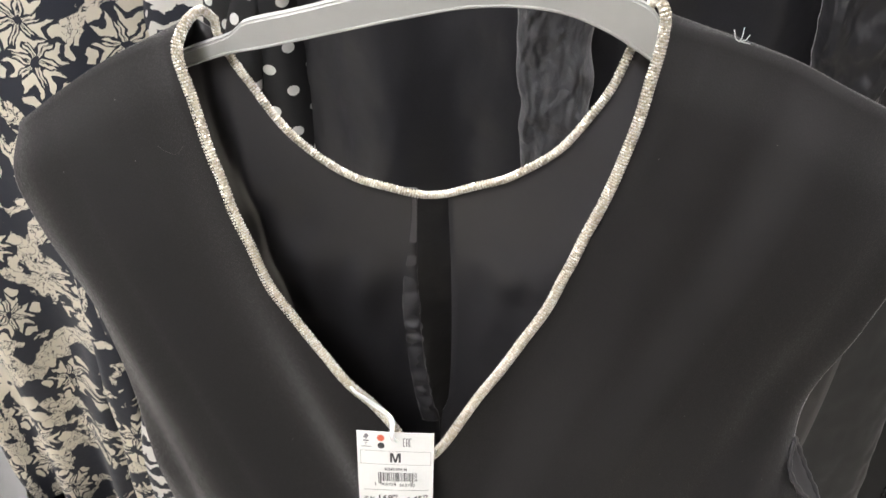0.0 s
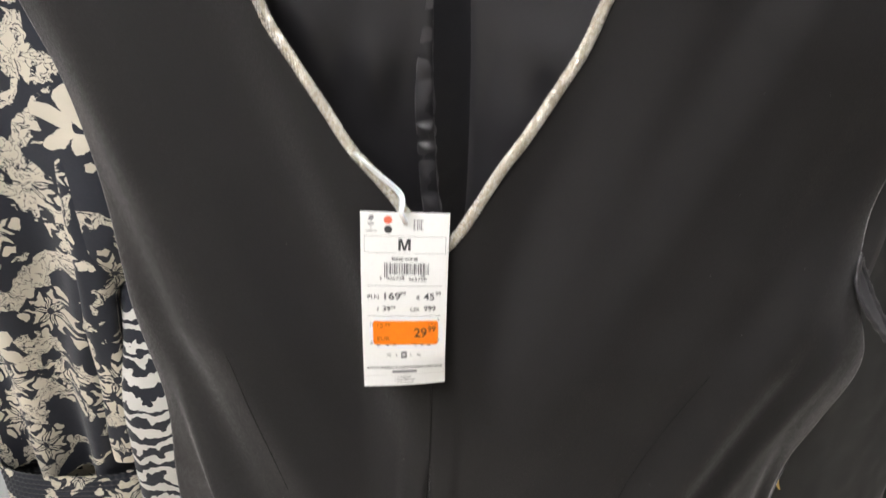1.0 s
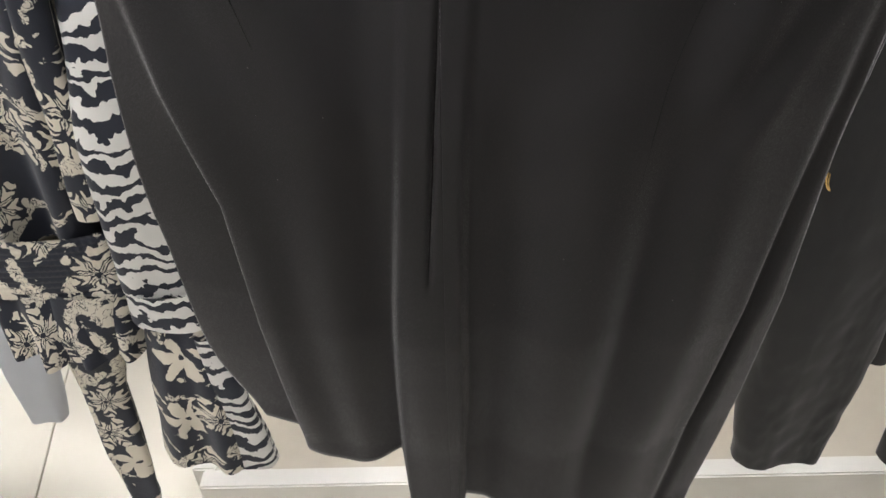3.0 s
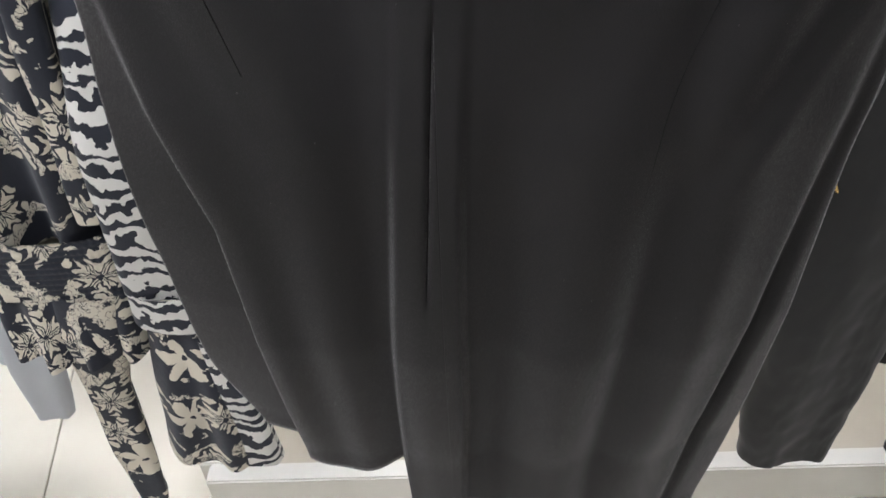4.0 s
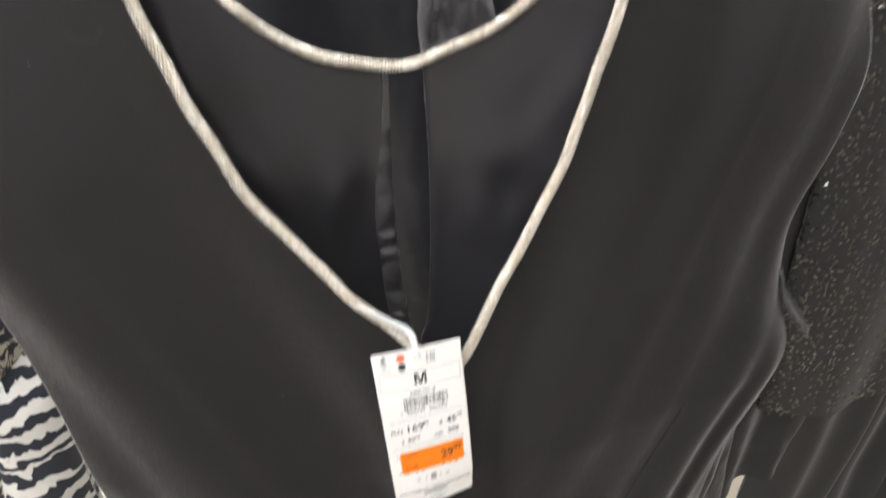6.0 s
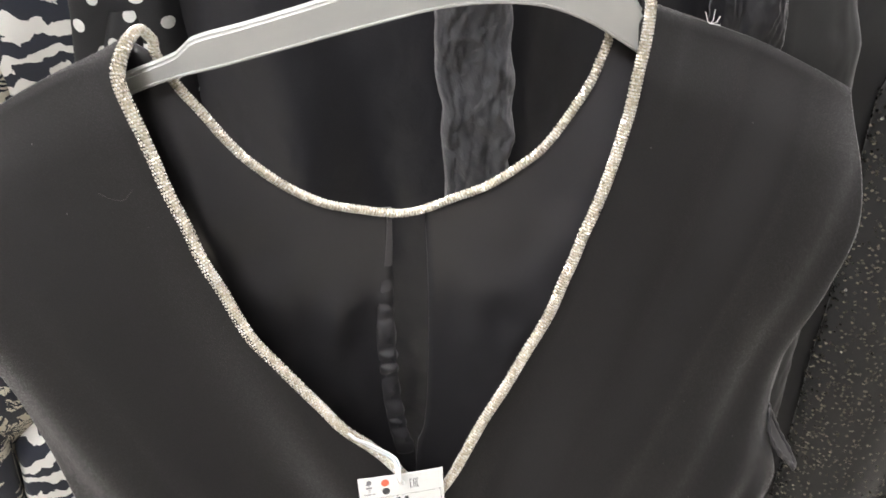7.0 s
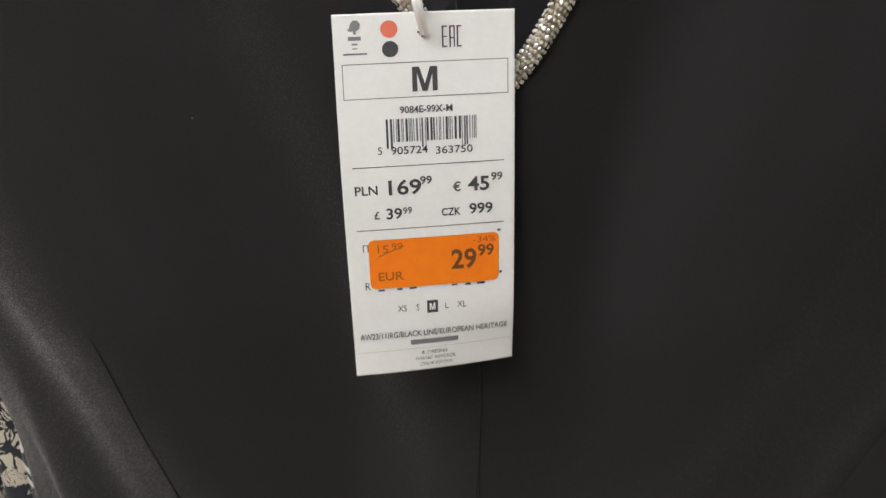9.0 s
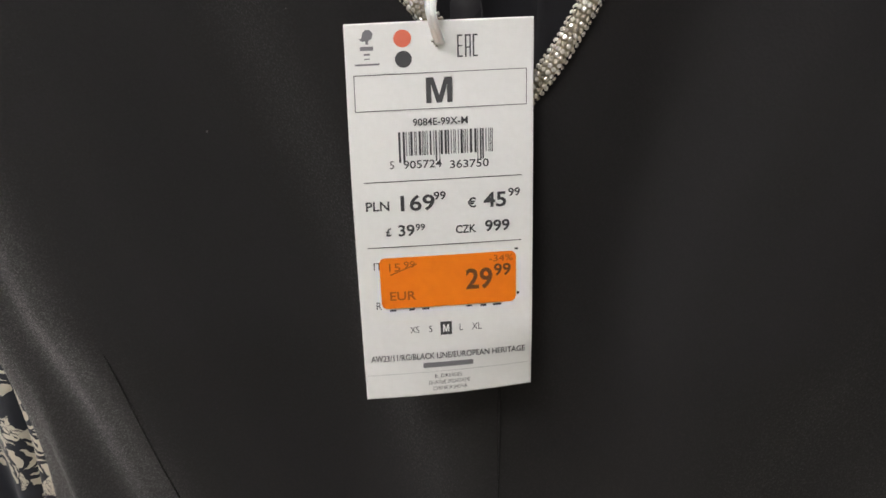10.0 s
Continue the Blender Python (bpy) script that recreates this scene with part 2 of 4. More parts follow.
STEEL, n_, l_, b_ = material("brushed_steel", 0.3, 1.0, (0.6, 0.6, 0.6))
t_ = node(n_, "ShaderNodeTexNoise", Scale=300.0)
l_.new(calc(n_, l_, "MULTIPLY_ADD", t_.outputs["Fac"], 0.2), b_.inputs["Roughness"])
GOLD, n_, l_, b_ = material("gold_metal", 0.22, 1.0, (0.85, 0.6, 0.25))


def stone_material():
    m, n, l, b = material("champagne_rhinestone", 0.12, 0.42, (0.8, 0.74, 0.62))
    b.inputs["Coat Weight"].default_value = 1.0
    b.inputs["Coat Roughness"].default_value = 0.03
    g = n.new("ShaderNodeNewGeometry")
    o = n.new("ShaderNodeObjectInfo")
    r = calc(n, l, "FRACT", calc(n, l, "ADD", g.outputs["Random Per Island"], o.outputs["Random"]))
    ramp = n.new("ShaderNodeValToRGB")
    ramp.color_ramp.elements[0].color = (0.62, 0.56, 0.45, 1)
    ramp.color_ramp.elements[1].color = (1.0, 0.98, 0.93, 1)
    e = ramp.color_ramp.elements.new(0.5)
    e.color = (0.92, 0.86, 0.74, 1)
    l.new(r, ramp.inputs[0])
    l.new(ramp.outputs[0], b.inputs["Base Color"])
    return m


STONE = stone_material()
CORD, n_, l_, b_ = material("champagne_mesh_cord", 0.55, 0.2, (0.36, 0.31, 0.22))
t_ = node(n_, "ShaderNodeTexVoronoi", Scale=900.0)
l_.new(coords(n_, l_), t_.inputs["Vector"])
bump(n_, l_, b_, t_.outputs["Distance"], 0.6, 0.001)

PAPER, n_, l_, b_ = material("white_card", 0.42, 0.0, (0.8, 0.8, 0.78))
t_ = node(n_, "ShaderNodeTexNoise", Scale=700.0, Detail=3.0)
l_.new(coords(n_, l_), t_.inputs["Vector"])
l_.new(blend(n_, l_, t_.outputs["Fac"], (0.77, 0.77, 0.75), (0.83, 0.83, 0.81)), b_.inputs["Base Color"])
bump(n_, l_, b_, t_.outputs["Fac"], 0.05, 0.0005)
INK, _n, _l, _b = material("grey_black_ink", 0.6, 0.0, (0.045, 0.045, 0.048))
PALE_INK, _n, _l, _b = material("grey_ink", 0.6, 0.0, (0.2, 0.2, 0.21))
ORANGE, n_, l_, b_ = material("orange_sticker", 0.45, 0.0, (0.95, 0.23, 0.01))
t_ = node(n_, "ShaderNodeTexNoise", Scale=400.0, Detail=3.0)
l_.new(coords(n_, l_), t_.inputs["Vector"])
l_.new(blend(n_, l_, t_.outputs["Fac"], (0.86, 0.185, 0.001), (0.97, 0.24, 0.003)), b_.inputs["Base Color"])
FAINT_INK, _n, _l, _b = material("faint_brown_print", 0.6, 0.0, (0.42, 0.085, 0.004))
RED, _n, _l, _b = material("red_orange_ink", 0.5, 0.0, (0.75, 0.16, 0.09))
BROWN_INK, _n, _l, _b = material("brown_print", 0.6, 0.0, (0.16, 0.05, 0.01))
THREAD, n_, l_, b_ = material("white_plastic_thread", 0.35, 0.0, (0.78, 0.78, 0.77))
b_.inputs["Subsurface Weight"].default_value = 0.2

TILE, n_, l_, b_ = material("cream_floor_tile", 0.25, 0.0, (0.7, 0.66, 0.57))
t_ = node(n_, "ShaderNodeTexNoise", Scale=6.0, Detail=6.0)
l_.new(coords(n_, l_), t_.inputs["Vector"])
l_.new(blend(n_, l_, t_.outputs["Fac"], (0.62, 0.58, 0.49), (0.76, 0.72, 0.63)), b_.inputs["Base Color"])
l_.new(calc(n_, l_, "MULTIPLY_ADD", t_.outputs["Fac"], 0.25), b_.inputs["Roughness"])
GROUT, _n, _l, _b = material("grey_grout", 0.9, 0.0, (0.33, 0.3, 0.25))
WHITE_PAINT, n_, l_, b_ = material("white_lacquer", 0.4, 0.0, (0.74, 0.72, 0.67))
t_ = node(n_, "ShaderNodeTexNoise", Scale=12.0, Detail=5.0)
l_.new(coords(n_, l_), t_.inputs["Vector"])
l_.new(blend(n_, l_, t_.outputs["Fac"], (0.68, 0.66, 0.6), (0.8, 0.78, 0.73)), b_.inputs["Base Color"])
BOARD, n_, l_, b_ = material("cream_board", 0.6, 0.0, (0.55, 0.5, 0.4))
t_ = node(n_, "ShaderNodeTexNoise", Scale=10.0, Detail=5.0)
l_.new(coords(n_, l_), t_.inputs["Vector"])
l_.new(blend(n_, l_, t_.outputs["Fac"], (0.48, 0.43, 0.34), (0.62, 0.57, 0.47)), b_.inputs["Base Color"])
WALL, n_, l_, b_ = material("wall_paint", 0.9, 0.0, (0.6, 0.59, 0.57))
t_ = node(n_, "ShaderNodeTexNoise", Scale=4.0, Detail=6.0)
l_.new(coords(n_, l_), t_.inputs["Vector"])
l_.new(blend(n_, l_, t_.outputs["Fac"], (0.32, 0.315, 0.305), (0.42, 0.41, 0.40)), b_.inputs["Base Color"])

GLOW, n_, l_, b_ = material("lamp_diffuser", 0.5, 0.0, (0.9, 0.9, 0.9))
b_.inputs["Emission Color"].default_value = (1.0, 0.975, 0.965, 1)
b_.inputs["Emission Strength"].default_value = 34.0

# ---- the shop: floor, walls, ceiling ----
TURN = radians(15)
ROOM_AT = Matrix.Translation((-0.775, 0.5, 0)) @ Matrix.Rotation(TURN, 4, "Z")
TS = 0.8
RX0, RX1, RY0, RY1 = -2.4, 4.0, -3.64, 1.96


def room_box(*b):
    bm = box(bmesh.new(), *b)
    bmesh.ops.transform(bm, matrix=ROOM_AT, verts=bm.verts)
    return bm


floor = part("floor", room_box(RX0, RY0, -0.12, RX1, RY1, -0.006), GROUT, None, shade=False)
tagged(floor, "cream glossy ceramic tile floor with thin grey joints", "floor", kind="structure")
for name, b in (("wall_north", (RX0 - 0.12, RY1, -0.12, RX1 + 0.12, RY1 + 0.12, 2.92)), ("wall_south", (RX0 - 0.12, RY0 - 0.12, -0.12, RX1 + 0.12, RY0, 2.92)),
                ("wall_west", (RX0 - 0.12, RY0, -0.12, RX0, RY1, 2.92)), ("wall_east", (RX1, RY0, -0.12, RX1 + 0.12, RY1, 2.92))):
    tagged(part(name, room_box(*b), WALL, None, shade=False), "plain off-white painted shop wall", "wall", kind="structure")
tagged(part("ceiling", room_box(RX0 - 0.12, RY0 - 0.12, 2.92, RX1 + 0.12, RY1 + 0.12, 3.04), WALL, None, shade=False), "plain off-white painted shop ceiling", "ceiling", kind="structure")


def ceiling_light(x, y, w, d):
    ob = thing("ceiling_light", (x, y, 2.92), "bright white rectangular ceiling panel light", "ceiling light", "ceiling panel lights")
    bm = bmesh.new()
    for b in ((-w - 0.03, -d - 0.03, -w, d + 0.03), (w, -d - 0.03, w + 0.03, d + 0.03), (-w, -d - 0.03, w, -d), (-w, d, w, d + 0.03)):
        box(bm, x + b[0], y + b[1], 2.87, x + b[2], y + b[3], 2.92, 0.003)
    part("frame", bm, WHITE_PAINT, ob, shade=False)
    part("diffuser", box(bmesh.new(), x - w, y - d, 2.885, x + w, y + d, 2.915), GLOW, ob, "glowing white diffuser", shade=False)
    settle(ob)
    return ob


ceiling_light(-1.10, -0.45, 0.3, 0.3)
ceiling_light(-0.45, -1.20, 0.3, 0.3)
ceiling_light(-0.75, 0.95, 0.3, 0.3)
ceiling_light(0.85, 0.55, 0.3, 0.3)

# ---- the low display plinth under the clothes ----
plinth = thing("display_plinth", (0.4, 0.6, 0), "low white lacquered display plinth with a cream base board", "plinth")


def slab(x0, y0, z0, x1, y1, z1, bevel=0.003, turn=0.08, about=(-0.42, 0.37)):
    bm = box(bmesh.new(), x0, y0, z0, x1, y1, z1, bevel)
    bmesh.ops.rotate(bm, verts=bm.verts, cent=(*about, 0), matrix=Matrix.Rotation(turn, 3, "Z"))
    return bm


part("base_board", slab(-0.40, 0.39, 0.0, 1.6, 1.15, 0.05), BOARD, plinth, "cream base board", shade=False)
part("front_rail", slab(-0.42, 0.355, 0.0, 1.62, 0.39, 0.1), WHITE_PAINT, plinth, shade=False)
part("side_rail", slab(-0.44, 0.39, 0.0, -0.40, 1.15, 0.1), WHITE_PAINT, plinth, shade=False)
part("post", slab(-0.44, 1.15, 0.0, -0.40, 1.19, 1.75), WHITE_PAINT, plinth, shade=False)
part("post", slab(1.58, 1.15, 0.0, 1.62, 1.19, 1.75), WHITE_PAINT, plinth, shade=False)
part("crossbar", slab(-0.40, 1.15, 1.69, 1.58, 1.19, 1.73), WHITE_PAINT, plinth, shade=False)
settle(plinth)

for rx, y1 in ((0.012, 1.205), (-0.42, 1.145), (0.53, 1.28)):
    ob = thing("rail_arm", (rx, y1, 1.62), "straight steel display arm carrying clothes hangers", "clothes rail", "display arms")
    part("bar", tube([Vector((rx, y, 1.62)) for y in (-0.02, 0.4, 0.8, y1)], 0.011, 16), STEEL, ob)
    part("bracket", box(bmesh.new(), rx - 0.02, y1 - 0.02, 1.6, rx + 0.02, y1 + 0.004, 1.71, 0.002), STEEL, ob, shade=False)
    settle(ob)


# ---- the black dress ----
V_LEFT = [(0.012, 1.183), (0.0005, 1.198), (-0.0128, 1.2135), (-0.0250, 1.2285), (-0.0415, 1.2535), (-0.0555, 1.274), (-0.0650, 1.292), (-0.0740, 1.315), (-0.0825, 1.340), (-0.0895, 1.365), (-0.0940, 1.382), (-0.0930, 1.390)]
V_RIGHT = [(0.012, 1.182), (0.0238, 1.1920), (0.0420, 1.2203), (0.0610, 1.248), (0.0745, 1.274), (0.0850, 1.302), (0.0960, 1.330), (0.1030, 1.354), (0.1085, 1.378), (0.1110, 1.397)]
SIDE_LEFT = [(-0.138, 0.68), (-0.161, 0.76), (-0.158, 0.87), (-0.156, 0.96), (-0.153, 1.04), (-0.157, 1.09), (-0.165, 1.155), (-0.172, 1.205), (-0.179, 1.246), (-0.193, 1.281), (-0.203, 1.310), (-0.198, 1.333)]
SIDE_RIGHT = [(0.222, 0.54), (0.227, 0.69), (0.221, 0.80), (0.214, 0.90), (0.209, 0.98), (0.212, 1.035), (0.223, 1.07), (0.234, 1.11), (0.222, 1.155), (0.219, 1.2), (0.234, 1.250), (0.244, 1.292), (0.233, 1.349)]
FRONT = [(0.58, 0.042), (0.70, 0.028), (0.85, -0.002), (1.0, -0.017), (1.12, -0.012), (1.2, 0.004), (1.42, 0.050)]
SEAM_X = 0.0135


def hump(x, mid, width):
    return math.exp(-((x - mid) / width) ** 2)


def front_y(x, z, t):
    """Depth of the dress front; t runs from -1 at the one side edge over 0 at the seam to 1 at the other."""
    y = table(FRONT, z)
    wrap = 0.045 - 0.03 * smooth(1.15, 1.35, z) - (0.026 * smooth(1.07, 0.90, z) if t < 0 else 0.0)
    y += wrap * abs(t) ** 3.2
    low = smooth(1.12, 0.84, z) * (1 - 0.45 * smooth(0.76, 0.62, z))
    # soft drape of the bodice
    body = smooth(0.95, 1.1, z) * (1 - 0.6 * abs(t))
    q = (x - SEAM_X) * (1 if x > SEAM_X else -1) - 0.43 * (z - 1.2)
    y += 0.019 * body * noise.noise((q * 25 + (7.0 if x > SEAM_X else 0.0), 0.7, z * 2.2)) * smooth(0.0, 0.04, abs(x - SEAM_X))
    y += 0.004 * body * noise.noise((x * 13, 0.3, z * 5))
    # centre pleat, proud of the skirt
    pw = 0.0140 + 0.0075 * smooth(1.05, 0.75, z)
    pc = table([(0.7, 0.001), (0.88, 0.0045), (1.0, 0.0095), (1.07, 0.013)], z)
    pr = smooth(pw + 0.0035, pw - 0.0025, abs(x - pc))
    y -= low * 0.011 * pr
    y += 0.0045 * smooth(1.07, 1.02, z) * smooth(0.895, 0.925, z) * hump(x, table([(0.88, 0.004), (0.97, 0.0088), (1.07, 0.0135)], z), 0.0014)
    # side fold and rolls of the skirt
    fx = table([(0.70, -0.098), (0.85, -0.099), (0.94, -0.101), (1.0, -0.117), (1.06, -0.133)], z)
    y += low * 0.024 * smooth(fx + 0.003, fx - 0.009, x)
    y -= low * 0.004 * hump(x, fx + 0.012, 0.014)
    y -= low * 0.005 * hump(x, -0.047, 0.016) - low * 0.006 * hump(x, -0.020, 0.013)
    y += low * 0.012 * hump(x, 0.045, 0.016) - low * 0.008 * hump(x, 0.085, 0.022)
    y += low * 0.009 * hump(x, 0.118, 0.012) - low * 0.009 * hump(x, 0.150, 0.018)
    y += low * 0.010 * hump(x, 0.197 + 0.02 * (z - 0.9), 0.005)
    side = smooth(1.17, 1.10, z) * smooth(0.93, 1.03, z)
    y -= side * 0.0028 * hump(x, 0.212 - 0.42 * (1.13 - z), 0.009)
    y += side * 0.0028 * hump(x, 0.196 - 0.42 * (1.13 - z), 0.009)
    y -= 0.0012 * smooth(1.2, 1.12, z) * smooth(0.95, 1.05, z) * hump(x, -0.128 + 0.40 * (1.15 - z), 0.012)
    y += 0.0016 * noise.noise((x * 22, 3.1, z * 6))
    return y


def half_front(side, inner, sign):
    """One half of the front: rows from hem to shoulder, columns from the side edge to the middle."""
    nv, nu = 150, 130
    low = 0.44
    zb = inner[0][1]
    hem_mid = 0.70 if sign < 0 else 0.635
    down = [(SEAM_X, hem_mid), (SEAM_X, 0.9), (SEAM_X, 1.1), inner[0]]
    n_low = int(nv * low * 1.25)
    ins = [Vector((p.x, p.y)) for p in spline([(*p, 0) for p in down], n_low)] + [Vector((p.x, p.y)) for p in spline([(*p, 0) for p in inner], nv - n_low)][1:]
    outs = [Vector((p.x, p.y)) for p in spline([(*p, 0) for p in side], nv)]
    rows = []
    for v in range(nv + 1):
        a, b = outs[v], ins[v]
        row = []
        for u in range(nu + 1):
            f = u / nu
            f = 1 - (1 - f) ** 1.25
            p = a.lerp(b, f)
            t = sign * (1 - f) if v <= n_low else sign * max(0.0, 1 - f)
            x, z = p.x, p.y
            hem = smooth(0.12, 0.0, v / nv)
            if sign > 0:
                z -= hem * 0.030 * hump(x, 0.085, 0.04)
            else:
                z -= hem * 0.016 * hump(x, -0.06, 0.03)
            z -= hem * 0.085 * smooth(0.0240, 0.0195, abs(x - 0.001))
            z += 0.005 * math.sin(math.pi * f) * smooth(0.80, 1.0, v / nv)
            y = front_y(x, z, t)
            # the shoulder rolls over towards the back
            y += 0.007 * smooth(0.95, 1.0, v / nv) + 0.020 * smooth(0.85, 1.05, v / nv) * (1 - f ** 5)
            row.append((x, y, z))
        rows.append(row)
    return rows


def thick(ob, amount, offset=0.0):
    m = ob.modifiers.new("thickness", "SOLIDIFY")
    m.thickness, m.offset = amount, offset
    return ob


dress = thing("black_dress", (0.012, 0.03, 0.62), "black sleeveless V-neck crepe dress with sparkling neckline trim on a hanger", "dress")
rows_l = half_front(SIDE_LEFT, V_LEFT, -1)
rows_r = half_front(SIDE_RIGHT, V_RIGHT, 1)

# the back, seen from its satin inside through the neckline, with a keyhole slit
B_NECK = [(-0.084, 1.383), (-0.074, 1.3655), (-0.053, 1.3375), (-0.032, 1.3190), (-0.010, 1.3095), (0.013, 1.3055), (0.040, 1.3130), (0.064, 1.3260), (0.084, 1.3470), (0.100, 1.377)]
BACK_LEFT = [(-0.08, 0.70), (-0.11, 0.85), (-0.13, 1.0), (-0.152, 1.12), (-0.162, 1.2), (-0.186, 1.28), (-0.198, 1.333)]
BACK_RIGHT = [(0.19, 0.62), (0.21, 0.85), (0.22, 1.0), (0.238, 1.09), (0.244, 1.15), (0.250, 1.22), (0.250, 1.292), (0.233, 1.349)]


def back_y(x, z):
    y = 0.061 + 0.008 * smooth(1.3, 1.1, z) + 0.02 * smooth(1.1, 0.8, z) + 0.010 * smooth(1.33, 1.40, z)
    y += 0.004 * math.cos(x * 24 - 0.3) + 0.002 * noise.noise((x * 16, 5.0, z * 9))
    return y


N_BACK, F_NECK = 60, 24


def half_back(side, neck, slit, sign):
    """One half of the back, a patch between its side, its slit, its hem and its shoulder and neckline."""
    nv = 100
    sides = spline([(*p, 0) for p in side], nv)
    slits = spline([(*p, 0) for p in slit], nv)
    tops = spline([(*side[-1], 0), ((side[-1][0] + neck[-1][0]) / 2, (side[-1][1] + neck[-1][1]) / 2 + 0.003, 0), (*neck[-1], 0)], F_NECK) + spline([(*p, 0) for p in reversed(neck)], N_BACK - F_NECK)[1:]
    for u in range(F_NECK):
        tops[u] = tops[u] - Vector((0, 0.011 * min(1.0, 2.5 * (1 - u / F_NECK)), 0))
    rows = []
    for v in range(nv + 1):
        row = []
        g = v / nv
        for u in range(N_BACK + 1):
            f = u / N_BACK
            low = sides[0].lerp(slits[0], f)
            p = sides[v].lerp(slits[v], f) + low.lerp(tops[u], g) - sides[0].lerp(slits[0], f).lerp(sides[nv].lerp(slits[nv], f), g)
            x, z = p.x, p.y
            y = back_y(x, z) - 0.012 * (1 - f) ** 4 * smooth(1.2, 1.0, z) + 0.040 * smooth(0.72, 1.0, g) * min(1.0, max(0.0, 2.5 * (1 - u / F_NECK)))
            # creased roll below the neckline
            roll = smooth(0.66, 0.86, g) * smooth(1.0, 0.9, g) * smooth(0.99, 0.84, f) * smooth(0.36, 0.5, f)
            y -= roll * (0.0065 + 0.0055 * noise.noise((x * 48 + 3 * sign, 1.7, z * 34)))
            if sign < 0 and 1.12 < z < 1.29:
                near = smooth(0.010, 0.003, slits[v].x - x) * smooth(1.12, 1.15, z) * smooth(1.29, 1.26, z)
                y -= 0.0018 * near * (1 + math.sin(z * 420 + 1.6 * math.sin(z * 130)))
            row.append((x, y, z))
        rows.append(row)
    return rows


slit_l = [(0.016, 0.68), (0.016, 1.0), (0.016, 1.125), (0.0115, 1.15), (0.007, 1.19), (0.0050, 1.25), (0.0060, 1.308)]
slit_r = [(0.017, 0.68), (0.017, 1.0), (0.017, 1.125), (0.0215, 1.15), (0.0235, 1.19), (0.0235, 1.25), (0.0215, 1.3075)]
neck_l = [slit_l[-1]] + list(reversed(B_NECK[:5])) + [V_LEFT[-1]]
neck_r = [slit_r[-1]] + B_NECK[6:] + [V_RIGHT[-1]]
thick(part("back_panel", grid(half_back(BACK_LEFT, neck_l, slit_l, -1)), BLACK_SATIN, dress, "black satin lining of the back"), 0.0012)
thick(part("back_panel", grid(half_back(BACK_RIGHT, neck_r, slit_r, 1)), BLACK_SATIN, dress, "black satin lining of the back"), 0.0012)


def placket():
    rows = []
    for j in range(121):
        z = 1.13 + 0.174 * j / 120
        edge = table([(q, p) for p, q in slit_l[2:]], z)
        fade = smooth(1.285, 1.235, z)
        wave = (0.7 * math.sin(z * 430 + 1.6 * math.sin(z * 130)) + 0.6 * noise.noise((z * 170, 1.0, 0.0))) * fade
        row = []
        for i in range(9):
            f = i / 8
            x = edge - 0.0100 * (0.25 + 0.75 * smooth(1.30, 1.22, z)) * (1 - f) + 0.0006 * wave * f
            row.append((x, back_y(x, z) - 0.0012 - 0.0014 * (1 + wave) * fade * math.sin(math.pi * f) ** 0.8, z + 0.0015 * wave * (1 - f)))
        rows.append(row)
    return grid(rows)


thick(part("placket", placket(), SHINY_SATIN, dress, "puckered shiny satin placket beside the slit"), 0.0008)


def bridge(a, b, bow, n=8):
    """A strip from edge a to edge b that bows out between them."""
    rows = []
    for i in range(len(a)):
        p, q = Vector(a[i]), Vector(b[i])
        rows.append([p.lerp(q, k / n) + Vector(bow) * math.sin(math.pi * k / n) for k in range(n + 1)])
    return grid(rows)


# shoulders: the top of the front carried over to the back
for rows, side, neck, slit, sign in ((rows_l, BACK_LEFT, neck_l, slit_l, -1), (rows_r, BACK_RIGHT, neck_r, slit_r, 1)):
    back_rows = half_back(side, neck, slit, sign)
    top_f = rows[-1]
    top_b = [back_rows[-1][round(u * F_NECK / 130)] for u in range(131)]
    over = [[Vector(p).lerp(Vector(q), k / 8) + Vector((0, 0, 0.0035 * math.sin(math.pi * k / 8))) for p, q in zip(top_f, top_b)] for k in range(1, 9)]
    thick(part("front_panel", grid(rows + over), BLACK_CREPE, dress), 0.0012)
    side_f = [rows[round(v * 150 / 60 * 0.6)][0] for v in range(61)]
    side_b = [back_rows[round(v * 100 / 60 * 0.56)][0] for v in range(61)]
    thick(part("side_panel", bridge(side_f, side_b, (0.004 * sign, 0, 0)), BLACK_CREPE, dress), 0.001)


def on_front(x, z, sign=None):
    """A place 0.6 mm in front of the dress front at x, z."""
    left, right = table([(q, p) for p, q in SIDE_LEFT], z), table([(q, p) for p, q in SIDE_RIGHT], z)
    t = (x - SEAM_X) / (right - SEAM_X if x > SEAM_X else SEAM_X - left)
    return Vector((x, front_y(x, z, t) - 0.0008, z))


def strand(x, z, dx, dz, curl, seed):
    """A loose hair or fibre lying on the front."""
    pts = []
    for i in range(13):
        f = i / 12
        p = on_front(x + dx * f, z + dz * f + curl * 0.5 * math.sin(math.pi * 2 * f + seed))
        pts.append(Vector((p.x, p.y - 0.0004, p.z)))
    return tube(pts, 0.00004, 4)


for k, (x, z, dx, dz, curl) in enumerate(((-0.094, 1.327, 0.017, 0.003, 0.0009), (0.112, 1.255, 0.013, -0.002, 0.0012), (0.145, 1.195, 0.005, 0.004, 0.0005), (-0.120, 1.21, 0.006, 0.002, 0.0007))):
    part("lint_fibre", strand(x, z, dx, dz, curl, k * 0.9), LINT, dress, "pale loose fibre")


def stitched(points, width=0.00022):
    pts = spline([(x, 0, z) for x, z in points], 70)
    return tube([on_front(p.x, p.z) + Vector((0, -0.0001, 0)) for p in pts], width, 6)


